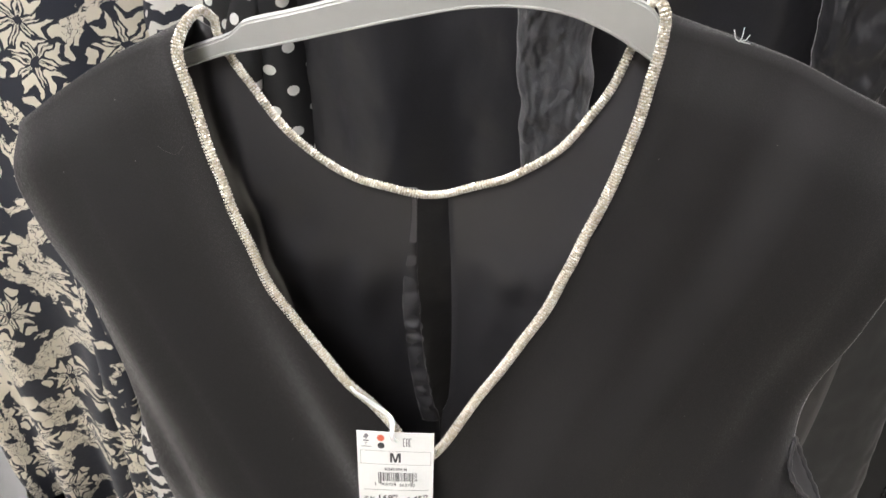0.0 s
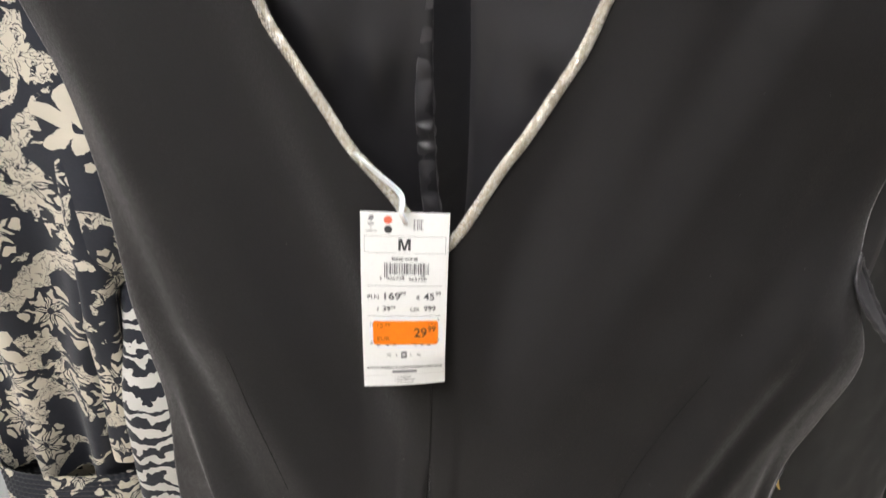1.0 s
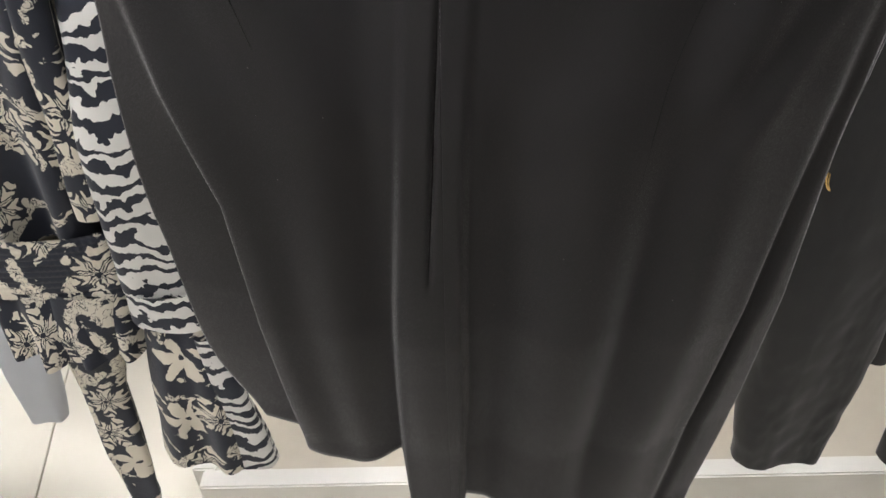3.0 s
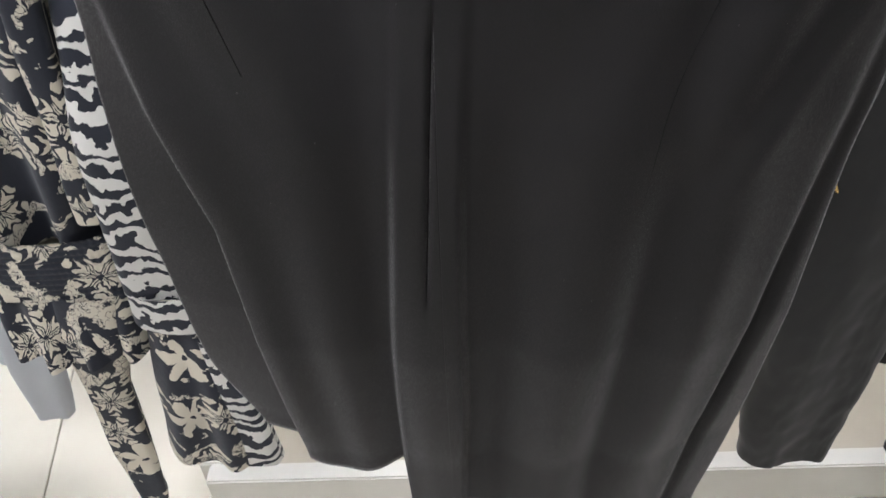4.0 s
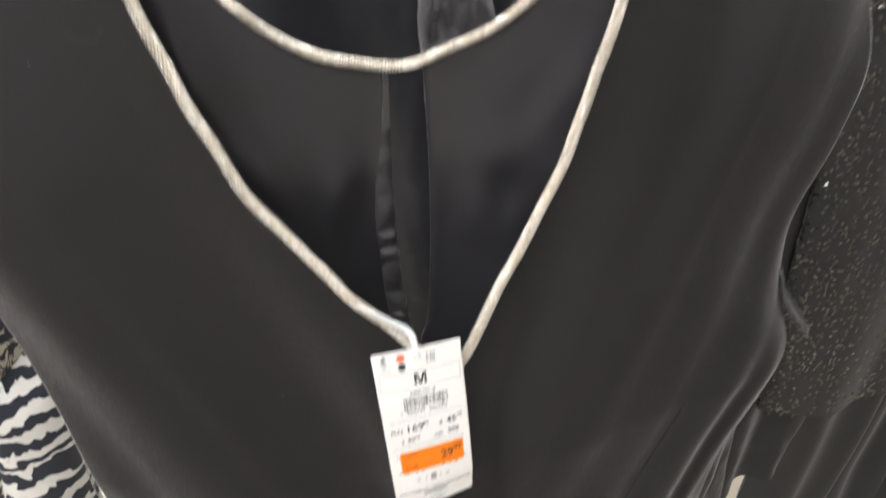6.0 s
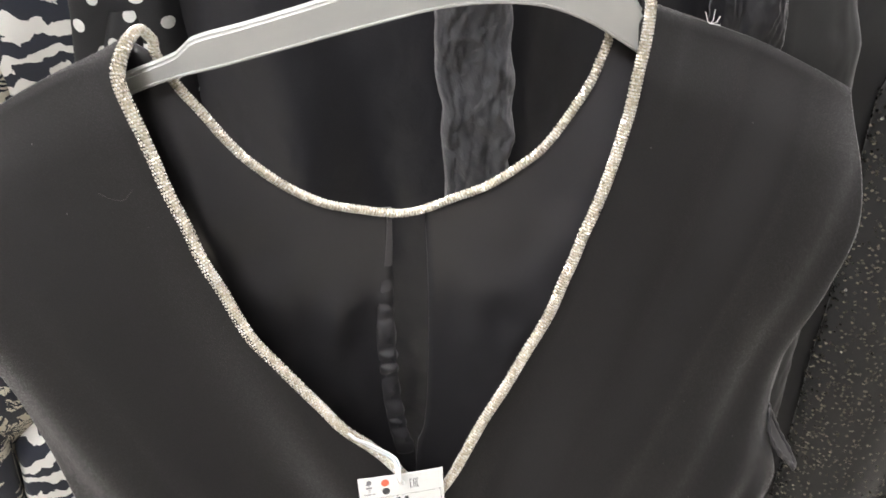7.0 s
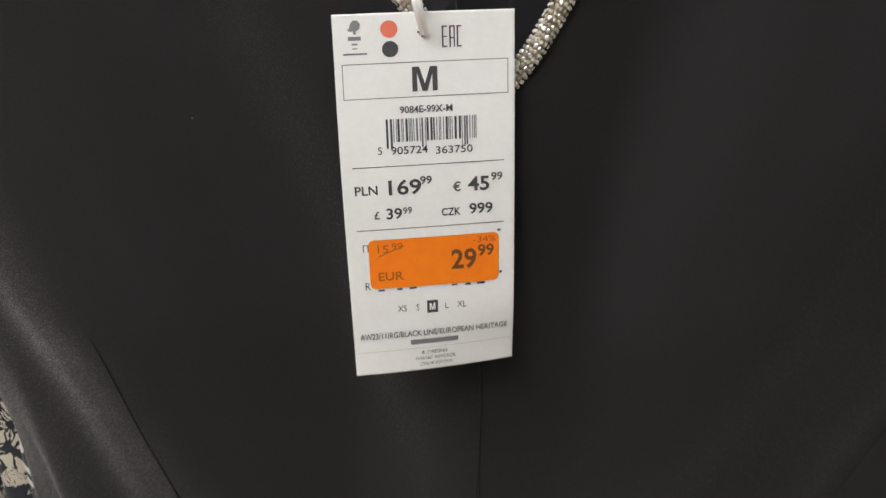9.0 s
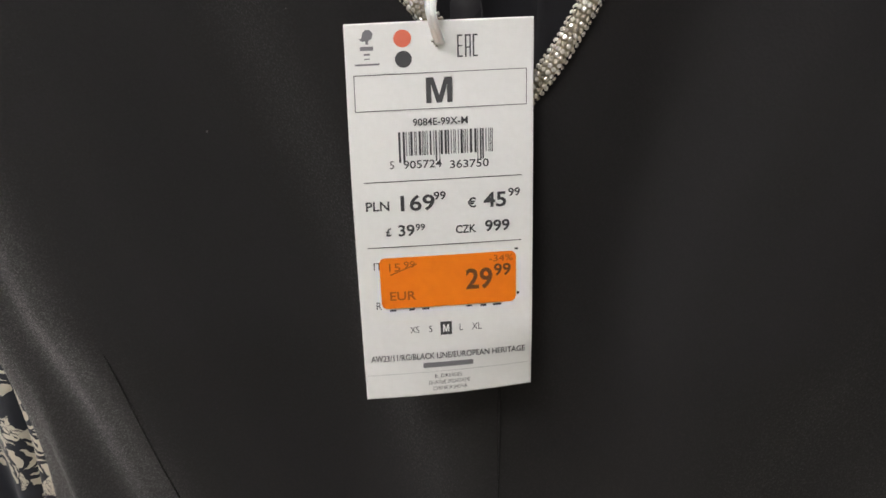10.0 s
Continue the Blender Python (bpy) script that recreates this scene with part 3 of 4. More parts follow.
part("seam", stitched([(SEAM_X, 1.183), (0.014, 1.1), (0.0118, 1.04), (0.0085, 0.97), (0.005, 0.90)]), SEAM_THREAD, dress, "thin black centre front seam")
part("seam", stitched([(-0.160, 1.212), (-0.127, 1.18), (-0.097, 1.13), (-0.081, 1.08), (-0.066, 1.03)]), SEAM_THREAD, dress, "thin black bust dart seam")
part("seam", stitched([(0.208, 1.178), (0.164, 1.14), (0.129, 1.08), (0.110, 1.02), (0.106, 0.96)]), SEAM_THREAD, dress, "thin black bust dart seam")

# pinched satin fold at the armhole
loop = spline([(0.218, 0.036, 1.172), (0.217, 0.028, 1.160), (0.222, 0.023, 1.150), (0.236, 0.022, 1.134), (0.240, 0.030, 1.134), (0.232, 0.038, 1.148), (0.224, 0.043, 1.164), (0.218, 0.036, 1.172)], 48)
part("armhole_fold", tube(loop, lambda f: 0.0016 + 0.0012 * math.sin(f * 40) ** 2, 8, 0.5), BLACK_SATIN, dress, "pinched satin facing of the armhole")
web = [[Vector((0.220, 0.042, 1.168)).lerp(p, k / 5) + Vector((0, 0.003 * math.sin(math.pi * k / 5), 0)) for k in range(6)] for p in loop]
part("facing", grid(web), BLACK_SATIN, dress)

# the sparkling trim: a cord round the neckline, set with small stones
front_l = [on_front(x, z) for x, z in V_LEFT]
front_r = [on_front(x, z) for x, z in V_RIGHT]
neck_path = list(reversed(front_l)) + front_r[1:]
back_path = [Vector((x, back_y(x, z) - 0.001, z)) for x, z in B_NECK]
top_left = [Vector(p) for p in ((-0.0900, 0.052, 1.3955), (-0.0868, 0.060, 1.3965), (-0.0848, 0.067, 1.390))]
top_right = [Vector(p) for p in ((0.1100, 0.052, 1.4050), (0.1070, 0.060, 1.4055), (0.1030, 0.067, 1.393))]
ring = list(reversed(top_left)) + neck_path + top_right + list(reversed(back_path))
ring_points = spline(ring + [ring[0]], 620)
for k, p in enumerate(ring_points[:-1]):
    p += 0.0011 * Vector((noise.noise((p.x * 45, 2.0, p.z * 45)), 0, noise.noise((p.z * 45, 6.0, p.x * 45))))
ring_points[-1] = ring_points[0].copy()
R_CORD = 0.0022


def cord_radius(p):
    """The cord is thinner round the back of the neck."""
    return R_CORD * (1 - 0.22 * smooth(0.045, 0.06, p.y))


trim = part("neckline_trim", tube(ring_points, lambda f: cord_radius(ring_points[round(f * 620)]) - 0.0003, 10), CORD, dress, "champagne cord set with tiny rhinestones")


def gem(r):
    """A small brilliant: table, crown and girdle."""
    bm = bmesh.new()
    n = 7
    top = [bm.verts.new((r * 0.55 * math.cos(k * math.tau / n), r * 0.55 * math.sin(k * math.tau / n), r * 0.62)) for k in range(n)]
    mid = [bm.verts.new((r * math.cos((k + 0.5) * math.tau / n), r * math.sin((k + 0.5) * math.tau / n), r * 0.1)) for k in range(n)]
    bm.faces.new(top)
    for k in range(n):
        j = (k + 1) % n
        bm.faces.new((top[k], mid[k], top[j]))
        bm.faces.new((top[j], mid[k], mid[j]))
    return bm


gm = gem(0.00062)
gem_mesh = bpy.data.meshes.new("rhinestone")
gm.to_mesh(gem_mesh)
gm.free()
gem_mesh.materials.append(STONE)
gem_v = np.array([v.co for v in gem_mesh.vertices])
gem_f = [tuple(p.vertices) for p in gem_mesh.polygons]
rng = random.Random(4)
all_v, all_f, singles = [], [], []
n_ring = len(ring_points) - 1
AROUND = 12
for i in range(n_ring):
    d = (ring_points[i + 1] - ring_points[max(0, i - 1)]).normalized()
    out = Vector((0, -1, 0)) - d * d.dot(Vector((0, -1, 0)))
    out.normalize()
    up = d.cross(out)
    for k in range(AROUND):
        a = (k + 0.5 * (i % 2)) * math.tau / AROUND
        nrm = out * math.cos(a) + up * math.sin(a)
        if nrm.y > 0.45:
            continue
        p = ring_points[i] + nrm * (cord_radius(ring_points[i]) + 0.00005) + d * rng.uniform(-0.00015, 0.00015)
        lean = Vector((rng.uniform(-1, 1), rng.uniform(-1, 1), rng.uniform(-1, 1))) * 0.32
        m = (nrm + lean).to_track_quat("Z", "Y").to_matrix() @ Matrix.Rotation(rng.uniform(0, 6.28), 3, "Z")
        close = 0.012 < p.x < 0.048 and 1.18 < p.z < 1.232 and p.y < 0.03 and len(singles) < 300
        if close:
            singles.append(Matrix.LocRotScale(p, m.to_quaternion(), None))
        else:
            w = gem_v @ np.array(m.transposed()) + np.array(p)
            base = len(all_v)
            all_v.extend(map(tuple, w))
            all_f.extend(tuple(base + q for q in f) for f in gem_f)
me = bpy.data.meshes.new("stone_setting")
me.from_pydata(all_v, [], all_f)
me.materials.append(STONE)
rest = new("stone_setting", me)
rest.parent = trim
tagged(rest, kind="stuff")

fibre = spline([on_front(x, z) + Vector((0, -0.0006, 0)) for x, z in ((-0.1105, 1.3405), (-0.1065, 1.3385), (-0.1015, 1.3380), (-0.0985, 1.3405), (-0.0965, 1.3430))], 30)
tuft_at = min(rows_r[-1], key=lambda p: abs(p[0] - 0.146))
for k, (dx, dz) in enumerate(((0.004, 0.003), (-0.003, 0.005), (0.001, 0.006), (0.005, -0.001))):
    a = Vector(tuft_at) + Vector((0, 0, 0.0008))
    part("lint_tuft", tube(spline([a, a + Vector((dx * 0.6, -0.001, dz * 0.3)), a + Vector((dx, 0, dz))], 10), 0.00022, 5), THREAD, dress, "white lint caught on the shoulder")
part("lint_thread", tube(fibre, 0.00005, 5), LINT, dress, "fine pale stray thread")
settle(dress)

# ---- the hanger ----
def plate(outline, y, depth, bevel):
    """A flat shape in x and z with rounded edges."""
    bm = bmesh.new()
    vs = [bm.verts.new((x, y - depth / 2, z)) for x, z in outline]
    f = bm.faces.new(vs)
    r = bmesh.ops.extrude_face_region(bm, geom=[f])
    bmesh.ops.translate(bm, vec=(0, depth, 0), verts=[v for v in r["geom"] if isinstance(v, bmesh.types.BMVert)])
    bmesh.ops.recalc_face_normals(bm, faces=bm.faces)
    es = [e for e in bm.edges if abs(e.verts[0].co.y - e.verts[1].co.y) < 1e-6]
    bmesh.ops.bevel(bm, geom=es, offset=bevel, segments=3, affect="EDGES", clamp_overlap=True)
    return bm


LOWER = [(-0.1180, 1.3623), (-0.0980, 1.3704), (-0.0780, 1.3771), (-0.0560, 1.3817), (0.0010, 1.3950), (0.0340, 1.4011), (0.0650, 1.4004), (0.0890, 1.3925), (0.1125, 1.3785)]
UPPER = [(0.1125, 1.3955), (0.1040, 1.4045), (0.0790, 1.4134), (0.0490, 1.4182), (0.0190, 1.4161), (-0.0130, 1.4064), (-0.0460, 1.3977), (-0.0660, 1.3931), (-0.0715, 1.3906), (-0.0770, 1.3861), (-0.0970, 1.3790), (-0.1180, 1.3703)]


def hanger(x, y, label, group=""):
    ob = thing("hanger", (x, y, 1.62), label, "hanger", group)
    lo = [Vector((a, 0, b)) for a, b in LOWER]
    up = [Vector((a, 0, b)) for a, b in UPPER]
    part("body", plate([(p.x - 0.012 + x, p.z) for p in spline(lo, 40)] + [(p.x - 0.012 + x, p.z) for p in spline(up, 60)], y, 0.0072, 0.0012), PLASTIC, ob, "milky white plastic", shade=False)
    part("rim", tube([Vector((p.x - 0.012 + x, y - 0.0034, p.z + 0.0010)) for p in spline(lo, 60)], 0.0007, 8), PLASTIC, ob, "thin raised rim")
    hook = [(x, y, 1.409), (x, y, 1.52), (x + 0.004, y, 1.56), (x + 0.02, y, 1.585), (x + 0.021, y, 1.62), (x, y, 1.6345), (x - 0.017, y, 1.622)]
    part("hook", tube(spline(hook, 40), 0.0022, 10), STEEL, ob, "bent steel hook")
    settle(ob)
    return ob


hanger(0.012, 0.0615, "milky white plastic hanger carrying the black dress")

# ---- the price tag ----
TAG_H = 0.0855
TAG_TURN = radians(1.5)
TAG_LEAN = radians(17)
TAG_TOP = Vector((0.0002, -0.0050, 1.1985))


def tag_place(u, v, lift=0.0):
    """A place on the card: u millimetres from its left edge, v down from its top."""
    b = (v / 1000 - 0.0044) * 0.960
    f = v / 1000 / TAG_H
    a = (u / 1000 - 0.021) * (0.965 - 0.07 * f)
    bend = 0.0030 * smooth(0.42, 0.0, f) * 0.4 + 0.0022 * (u / 42 - 0.5) ** 2 + 0.0035 * smooth(0.8, 1.0, f) * (u / 42) ** 2 - 0.0012 * math.sin(math.pi * f)
    x = a * math.cos(TAG_TURN) + b * math.sin(TAG_TURN)
    s = b * math.cos(TAG_TURN) - a * math.sin(TAG_TURN)
    across = Vector((0, -math.sin(TAG_LEAN), -math.cos(TAG_LEAN)))
    face = Vector((0, -math.cos(TAG_LEAN), math.sin(TAG_LEAN)))
    s -= (a - 0.004) * math.tan(radians(0.0 + 4.4 * f))
    return TAG_TOP + Vector((x, 0, 0)) + across * s + face * (lift / 1000 - bend)


tag = thing("price_tag", (0, 0, 1.2), "white card price tag with orange discount sticker on white thread", "price tag")
rows = [[tag_place(42 * i / 90, 85.5 * j / 180) for i in range(91)] for j in range(181)]
bm = grid(rows)
bm.faces.ensure_lookup_table()
hole = [f for f in bm.faces if (f.calc_center_median() - tag_place(20.9, 4.4)).length < 0.00105]
bmesh.ops.delete(bm, geom=hole, context="FACES")
card = thick(part("card", bm, PAPER, tag), 0.0004, 1.0)


def card_shape(outline, lift):
    """A flat outline on the card, cut fine enough to follow its bend."""
    bm = bmesh.new()
    bm.faces.new([bm.verts.new((u, v, 0)) for u, v in outline])
    for axis, span in (((1, 0, 0), 42), ((0, 1, 0), 86)):
        for k in range(1, 22):
            c = span * k / 22
            bmesh.ops.bisect_plane(bm, geom=bm.verts[:] + bm.edges[:] + bm.faces[:], plane_co=(c, c, 0), plane_no=axis)
    for v in bm.verts:
        v.co = on_card(v.co.x, v.co.y, lift)
    bmesh.ops.recalc_face_normals(bm, faces=bm.faces)
    return bm


SHIFT = [(0, 0.0), (16, -0.9), (24, -1.5), (42, -2.0), (58, -2.5), (66, -2.1), (71, -1.4), (76, -0.2), (86, 0.0)]


def on_card(u, v, lift=0.0):
    """A place of the print, which sits a little higher towards the card's middle."""
    return tag_place(u, v + table(SHIFT, v), lift)


def bar(u0, v0, u1, v1):
    return [(u0, v0), (u1, v0), (u1, v1), (u0, v1)]


def disc(u, v, r, n=28):
    return [(u + r * math.cos(k * math.tau / n), v + r * math.sin(k * math.tau / n)) for k in range(n)]


def write(text, u, v, cap, ink, parent, bold=0.0, width=None, lift=0.16, turn=0.0):
    """Words on the card, centred on u, v (millimetres), with capitals cap high."""
    cu = bpy.data.curves.new("text", "FONT")
    cu.body = text
    cu.offset = bold
    cu.resolution_u = 3
    ob = bpy.data.objects.new("text", cu)
    scene.collection.objects.link(ob)
    bpy.context.view_layer.update()
    me = bpy.data.meshes.new_from_object(ob.evaluated_get(bpy.context.evaluated_depsgraph_get()))
    bpy.data.objects.remove(ob)
    xs = [q.co.x for q in me.vertices]
    k = cap / 0.69
    x0, x1 = min(xs), max(xs)
    kx = width / (x1 - x0) if width else k
    c, s = math.cos(turn), math.sin(turn)
    for q in me.vertices:
        a, b = (q.co.x - (x0 + x1) / 2) * kx, (0.345 - q.co.y) * k
        q.co = on_card(u + a * c - b * s, v + a * s + b * c, lift)
    me.materials.append(ink)
    ob = new("text", me)
    ob.parent = parent
    return ob


def letter_m(u, v, w, h):
    a, b, k = w / 2, h / 2, w * 0.2
    return [(u - a, v + b), (u - a, v - b), (u - a + k * 1.45, v - b), (u, v + b * 0.38), (u + a - k * 1.45, v - b), (u + a, v - b), (u + a, v + b),
            (u + a - k, v + b), (u + a - k, v - b * 0.42), (u + k * 0.5, v + b), (u - k * 0.5, v + b), (u - a + k, v - b * 0.42), (u - a + k, v + b)]


part("text", card_shape(letter_m(21.1, 15.9, 5.9, 5.9), 0.12), INK, card, shade=False)
for b in (bar(1.8, 11.75, 40.5, 11.9), bar(1.8, 20.1, 40.5, 20.25), bar(1.8, 11.9, 1.95, 20.1), bar(40.35, 11.9, 40.5, 20.1)):
    part("printed_line", card_shape(b, 0.12), INK, card, shade=False)
write("9084E-99X-M", 21.2, 23.2, 1.65, INK, card, 0.016, 12.4)
# bar code
rng = random.Random(11)
u = 11.5
k = 0
while u < 32.9:
    w = rng.choice((0.17, 0.17, 0.34, 0.5))
    tall = 32.2 if k in (0, 1, 14, 15, 29, 30, 31) else 30.7
    part("code_bar", card_shape(bar(u, 25.3, u + w, tall), 0.14), INK, card, shade=False)
    u += w + rng.choice((0.17, 0.25, 0.42, 0.5))
    k += 1
write("5", 9.8, 32.6, 1.75, INK, card)
write("905724", 16.9, 32.7, 1.75, INK, card, 0.008, 8.8)
write("363750", 27.6, 33.1, 1.75, INK, card, 0.008, 8.8)
for v in (36.4, 51.6):
    part("printed_line", card_shape(bar(2.9, v - 0.09, 39.4, v + 0.09), 0.12), INK, card, shade=False)
write("PLN", 5.9, 41.9, 2.1, INK, card, 0.016, 5.6)
write("169", 15.4, 41.5, 3.4, INK, card, 0.02, 8.0)
write("99", 20.6, 40.1, 1.8, INK, card, 0.018, 2.8)
write("€", 28.0, 42.2, 2.1, INK, card, 0.018)
write("45", 33.3, 41.7, 3.3, INK, card, 0.02, 5.2)
write("99", 37.7, 40.2, 1.8, INK, card, 0.018, 2.7)
write("£", 8.2, 48.0, 1.8, INK, card, 0.018)
write("39", 12.5, 47.8, 2.5, INK, card, 0.02, 3.9)
write("99", 15.8, 47.2, 1.5, INK, card, 0.018, 2.2)
write("CZK", 26.5, 48.2, 1.8, INK, card, 0.018, 4.7)
write("999", 33.8, 47.8, 2.5, INK, card, 0.02, 5.7)
write("П", 4.8, 56.1, 1.7, INK, card)
write("R", 4.8, 65.0, 1.7, INK, card)
for b in (bar(7.4, 66.0, 9.0, 66.35), bar(12.2, 65.9, 13.6, 66.35), bar(15.4, 65.9, 17.2, 66.3), bar(26.2, 65.9, 27.6, 66.25), bar(29.6, 65.9, 31.0, 66.4), bar(32.6, 65.9, 34.6, 66.35), bar(37.8, 53.4, 38.6, 53.9), bar(38.3, 63.6, 38.9, 64.2)):
    part("printed_mark", card_shape(b, 0.12), INK, card, shade=False)
# sticker
r = 1.3
corners = []
for cu_, cv_, a0 in ((5.5 + r, 54.1 + r, 180), (38.1 - r, 54.1 + r, 270), (38.1 - r, 65.7 - r, 0), (5.5 + r, 65.7 - r, 90)):
    corners += [(cu_ + r * math.cos(radians(a0 + q)), cv_ + r * math.sin(radians(a0 + q))) for q in (0, 22, 45, 68, 90)]
sticker = part("discount_sticker", card_shape(corners, 0.25), ORANGE, tag, "orange paper discount sticker", shade=False)
write("29", 29.4, 60.0, 4.3, BROWN_INK, sticker, 0.024, 6.3, 0.36)
write("99", 34.9, 58.3, 2.6, BROWN_INK, sticker, 0.018, 4.0, 0.36)
write("EUR", 10.9, 62.9, 1.9, FAINT_INK, sticker, 0.014, 6.4, 0.36)
write("15", 9.2, 56.4, 1.9, FAINT_INK, sticker, 0.0, 2.7, 0.36)
write("99", 12.8, 55.9, 1.6, FAINT_INK, sticker, 0.0, 2.7, 0.36)
part("strike_line", card_shape([(8.0, 58.1), (14.6, 55.7), (14.6, 55.95), (8.0, 58.35)], 0.37), FAINT_INK, sticker, shade=False)
write("-34%", 34.6, 55.6, 1.5, FAINT_INK, sticker, 0.0, 5.6, 0.36)
for text, u in (("XS", 13.3), ("S", 17.3), ("L", 24.8), ("XL", 28.6)):
    write(text, u, 70.45, 1.35, INK, card)
part("size_square", card_shape(bar(19.7, 69.1, 22.5, 71.8), 0.12), INK, card, shade=False)
part("text", card_shape(letter_m(21.1, 70.45, 1.5, 1.5), 0.2), PAPER, card, shade=False)
write("AW23/11/RG/BLACK LINE/EUROPEAN HERITAGE", 21.1, 75.9, 1.25, INK, card, 0.010, 38.6)
part("printed_bar", card_shape(bar(15.0, 77.5, 27.5, 78.7), 0.12), PALE_INK, card, shade=False)
bm = bmesh.new()
for k in range(70):
    u = 0.8 + k * 0.58
    bm.faces.new([bm.verts.new(on_card(*q, 0.14)) for q in bar(u, 79.7, u + 0.22, 79.86)])
part("dotted_line", bm, PALE_INK, card, shade=False)
write("B_DRESSES", 21.2, 80.95, 0.85, INK, card, 0.0, 6.8)
write("ПЛАТЬЕ ЖЕНСКОЕ", 21.4, 82.5, 0.85, INK, card, 0.0, 10.4)
write("СУКНЯ ЖІНОЧА", 21.5, 84.0, 0.85, INK, card, 0.0, 8.6)
# emblems as plain shapes
part("emblem", card_shape([(3.4, 3.6), (4.0, 3.4), (4.3, 2.2), (5.0, 1.5), (6.0, 1.6), (6.6, 2.4), (6.3, 3.6), (5.5, 4.0), (5.5, 4.8), (4.9, 4.8), (4.9, 4.0), (4.2, 4.2)], 0.12), PALE_INK, card, shade=False)
part("emblem", card_shape(bar(3.6, 5.3, 6.6, 6.2), 0.12), PALE_INK, card, shade=False)
for b in (bar(4.4, 6.9, 5.8, 7.3), bar(4.5, 8.0, 5.7, 8.25), bar(2.3, 9.2, 7.9, 9.6)):
    part("printed_bar", card_shape(b, 0.12), PALE_INK, card, shade=False)
part("round_mark", card_shape(disc(13.2, 3.8, 2.0), 0.12), RED, card, "round red-orange printed mark", shade=False)
part("round_mark", card_shape(disc(13.3, 8.5, 1.9), 0.12), INK, card, "round dark grey printed mark", shade=False)
for u in (25.3, 27.0, 28.7):
    part("emblem", card_shape(bar(u, 3.5, u + 0.35, 8.6), 0.12), INK, card, shade=False)
for b in (bar(25.65, 3.5, 26.5, 3.85), bar(25.65, 5.9, 26.4, 6.2), bar(25.65, 8.25, 26.5, 8.6), bar(27.35, 3.5, 28.3, 3.85), bar(27.35, 6.3, 28.0, 6.6), bar(28.0, 3.85, 28.3, 8.6), bar(29.05, 3.5, 29.8, 3.85), bar(29.05, 8.25, 29.8, 8.6)):
    part("emblem", card_shape(b, 0.12), INK, card, shade=False)

# thread: a loop through the card and round the trim
eye_ = tag_place(20.9, 4.4)
knot = on_front(-0.022, 1.224) + Vector((0.002, -0.0036, 0.001))
for off in (0.0, 0.0016):
    pts = [eye_ + Vector((off * 0.4, 0.003, -0.0005)), eye_ + Vector((off * 0.5, -0.0012, 0.0005)), eye_ + Vector((-0.0012 + off * 0.5, -0.003, 0.006)), on_front(-0.003, 1.207) + Vector((off, -0.0052, 0.003)),
           on_front(-0.013, 1.216) + Vector((off, -0.0046, 0.002)), knot, on_front(-0.0225, 1.2255) + Vector((0.001, -0.0030, 0.0008)), on_front(-0.0250, 1.2262) + Vector((0, 0.0015, -0.0012))]
    part("thread", tube(spline(pts, 60), 0.00075, 8), THREAD, tag, "white plastic thread")
settle(tag)


# ---- the clothes hanging behind ----
def cloth(knots, n_fold, amp, phase, na=120, nz=110, seed=1.0, crumple=0.0):
    """A hanging tube of cloth from knots (z, x, y, half width, half depth), with folds that deepen downwards; UVs in metres."""
    zs = [k[0] for k in knots]
    z0, z1 = zs[0], zs[-1]
    rows, uv = [], []
    for j in range(nz + 1):
        z = z0 + (z1 - z0) * j / nz
        cx, cy, w, d = (table([(k[0], k[i]) for k in knots], z) for i in (1, 2, 3, 4))
        low = 0.35 + 0.65 * smooth(z1, z0, z)
        row, ruv = [], []
        for i in range(na):
            a = math.tau * i / na
            c, s = math.cos(a), math.sin(a)
            x = cx + w * (abs(c) ** 0.75) * (1 if c > 0 else -1)
            f = amp * low * (math.sin(n_fold * (x - cx) / max(w, 0.01) + phase + 0.8 * math.sin(5 * z + phase)) + 0.9 * noise.noise((x * 18 + seed, seed, z * 4)))
            y = cy + d * s + f * (1 if s < 0 else 0.6)
            if crumple:
                y += crumple * noise.fractal((x * 55 + seed, seed, z * 30), 0.8, 2.0, 4)
                x += 0.5 * crumple * noise.noise((seed, z * 45, x * 20))
            x += 0.006 * low * noise.noise((seed, z * 9, s))
            row.append((x, y, z + 0.012 * low * noise.noise((x * 9, seed, 0.0)) * smooth(z0 + 0.08, z0, z)))
            ruv.append((x + (0.7 if s > 0 else 0.0) + 1.3 * seed + f * 0.8, z + 0.37 * seed))
        rows.append(row)
        uv.append(ruv)
    bm = grid(rows, close=True)
    lay = bm.loops.layers.uv.new("uv")
    bm.verts.ensure_lookup_table()
    bm.verts.index_update()
    flat = [q for r in uv for q in r]
    for v in bm.verts:
        for lo in v.link_loops:
            lo[lay].uv = flat[v.index]
    bm.normal_update()
    return bm


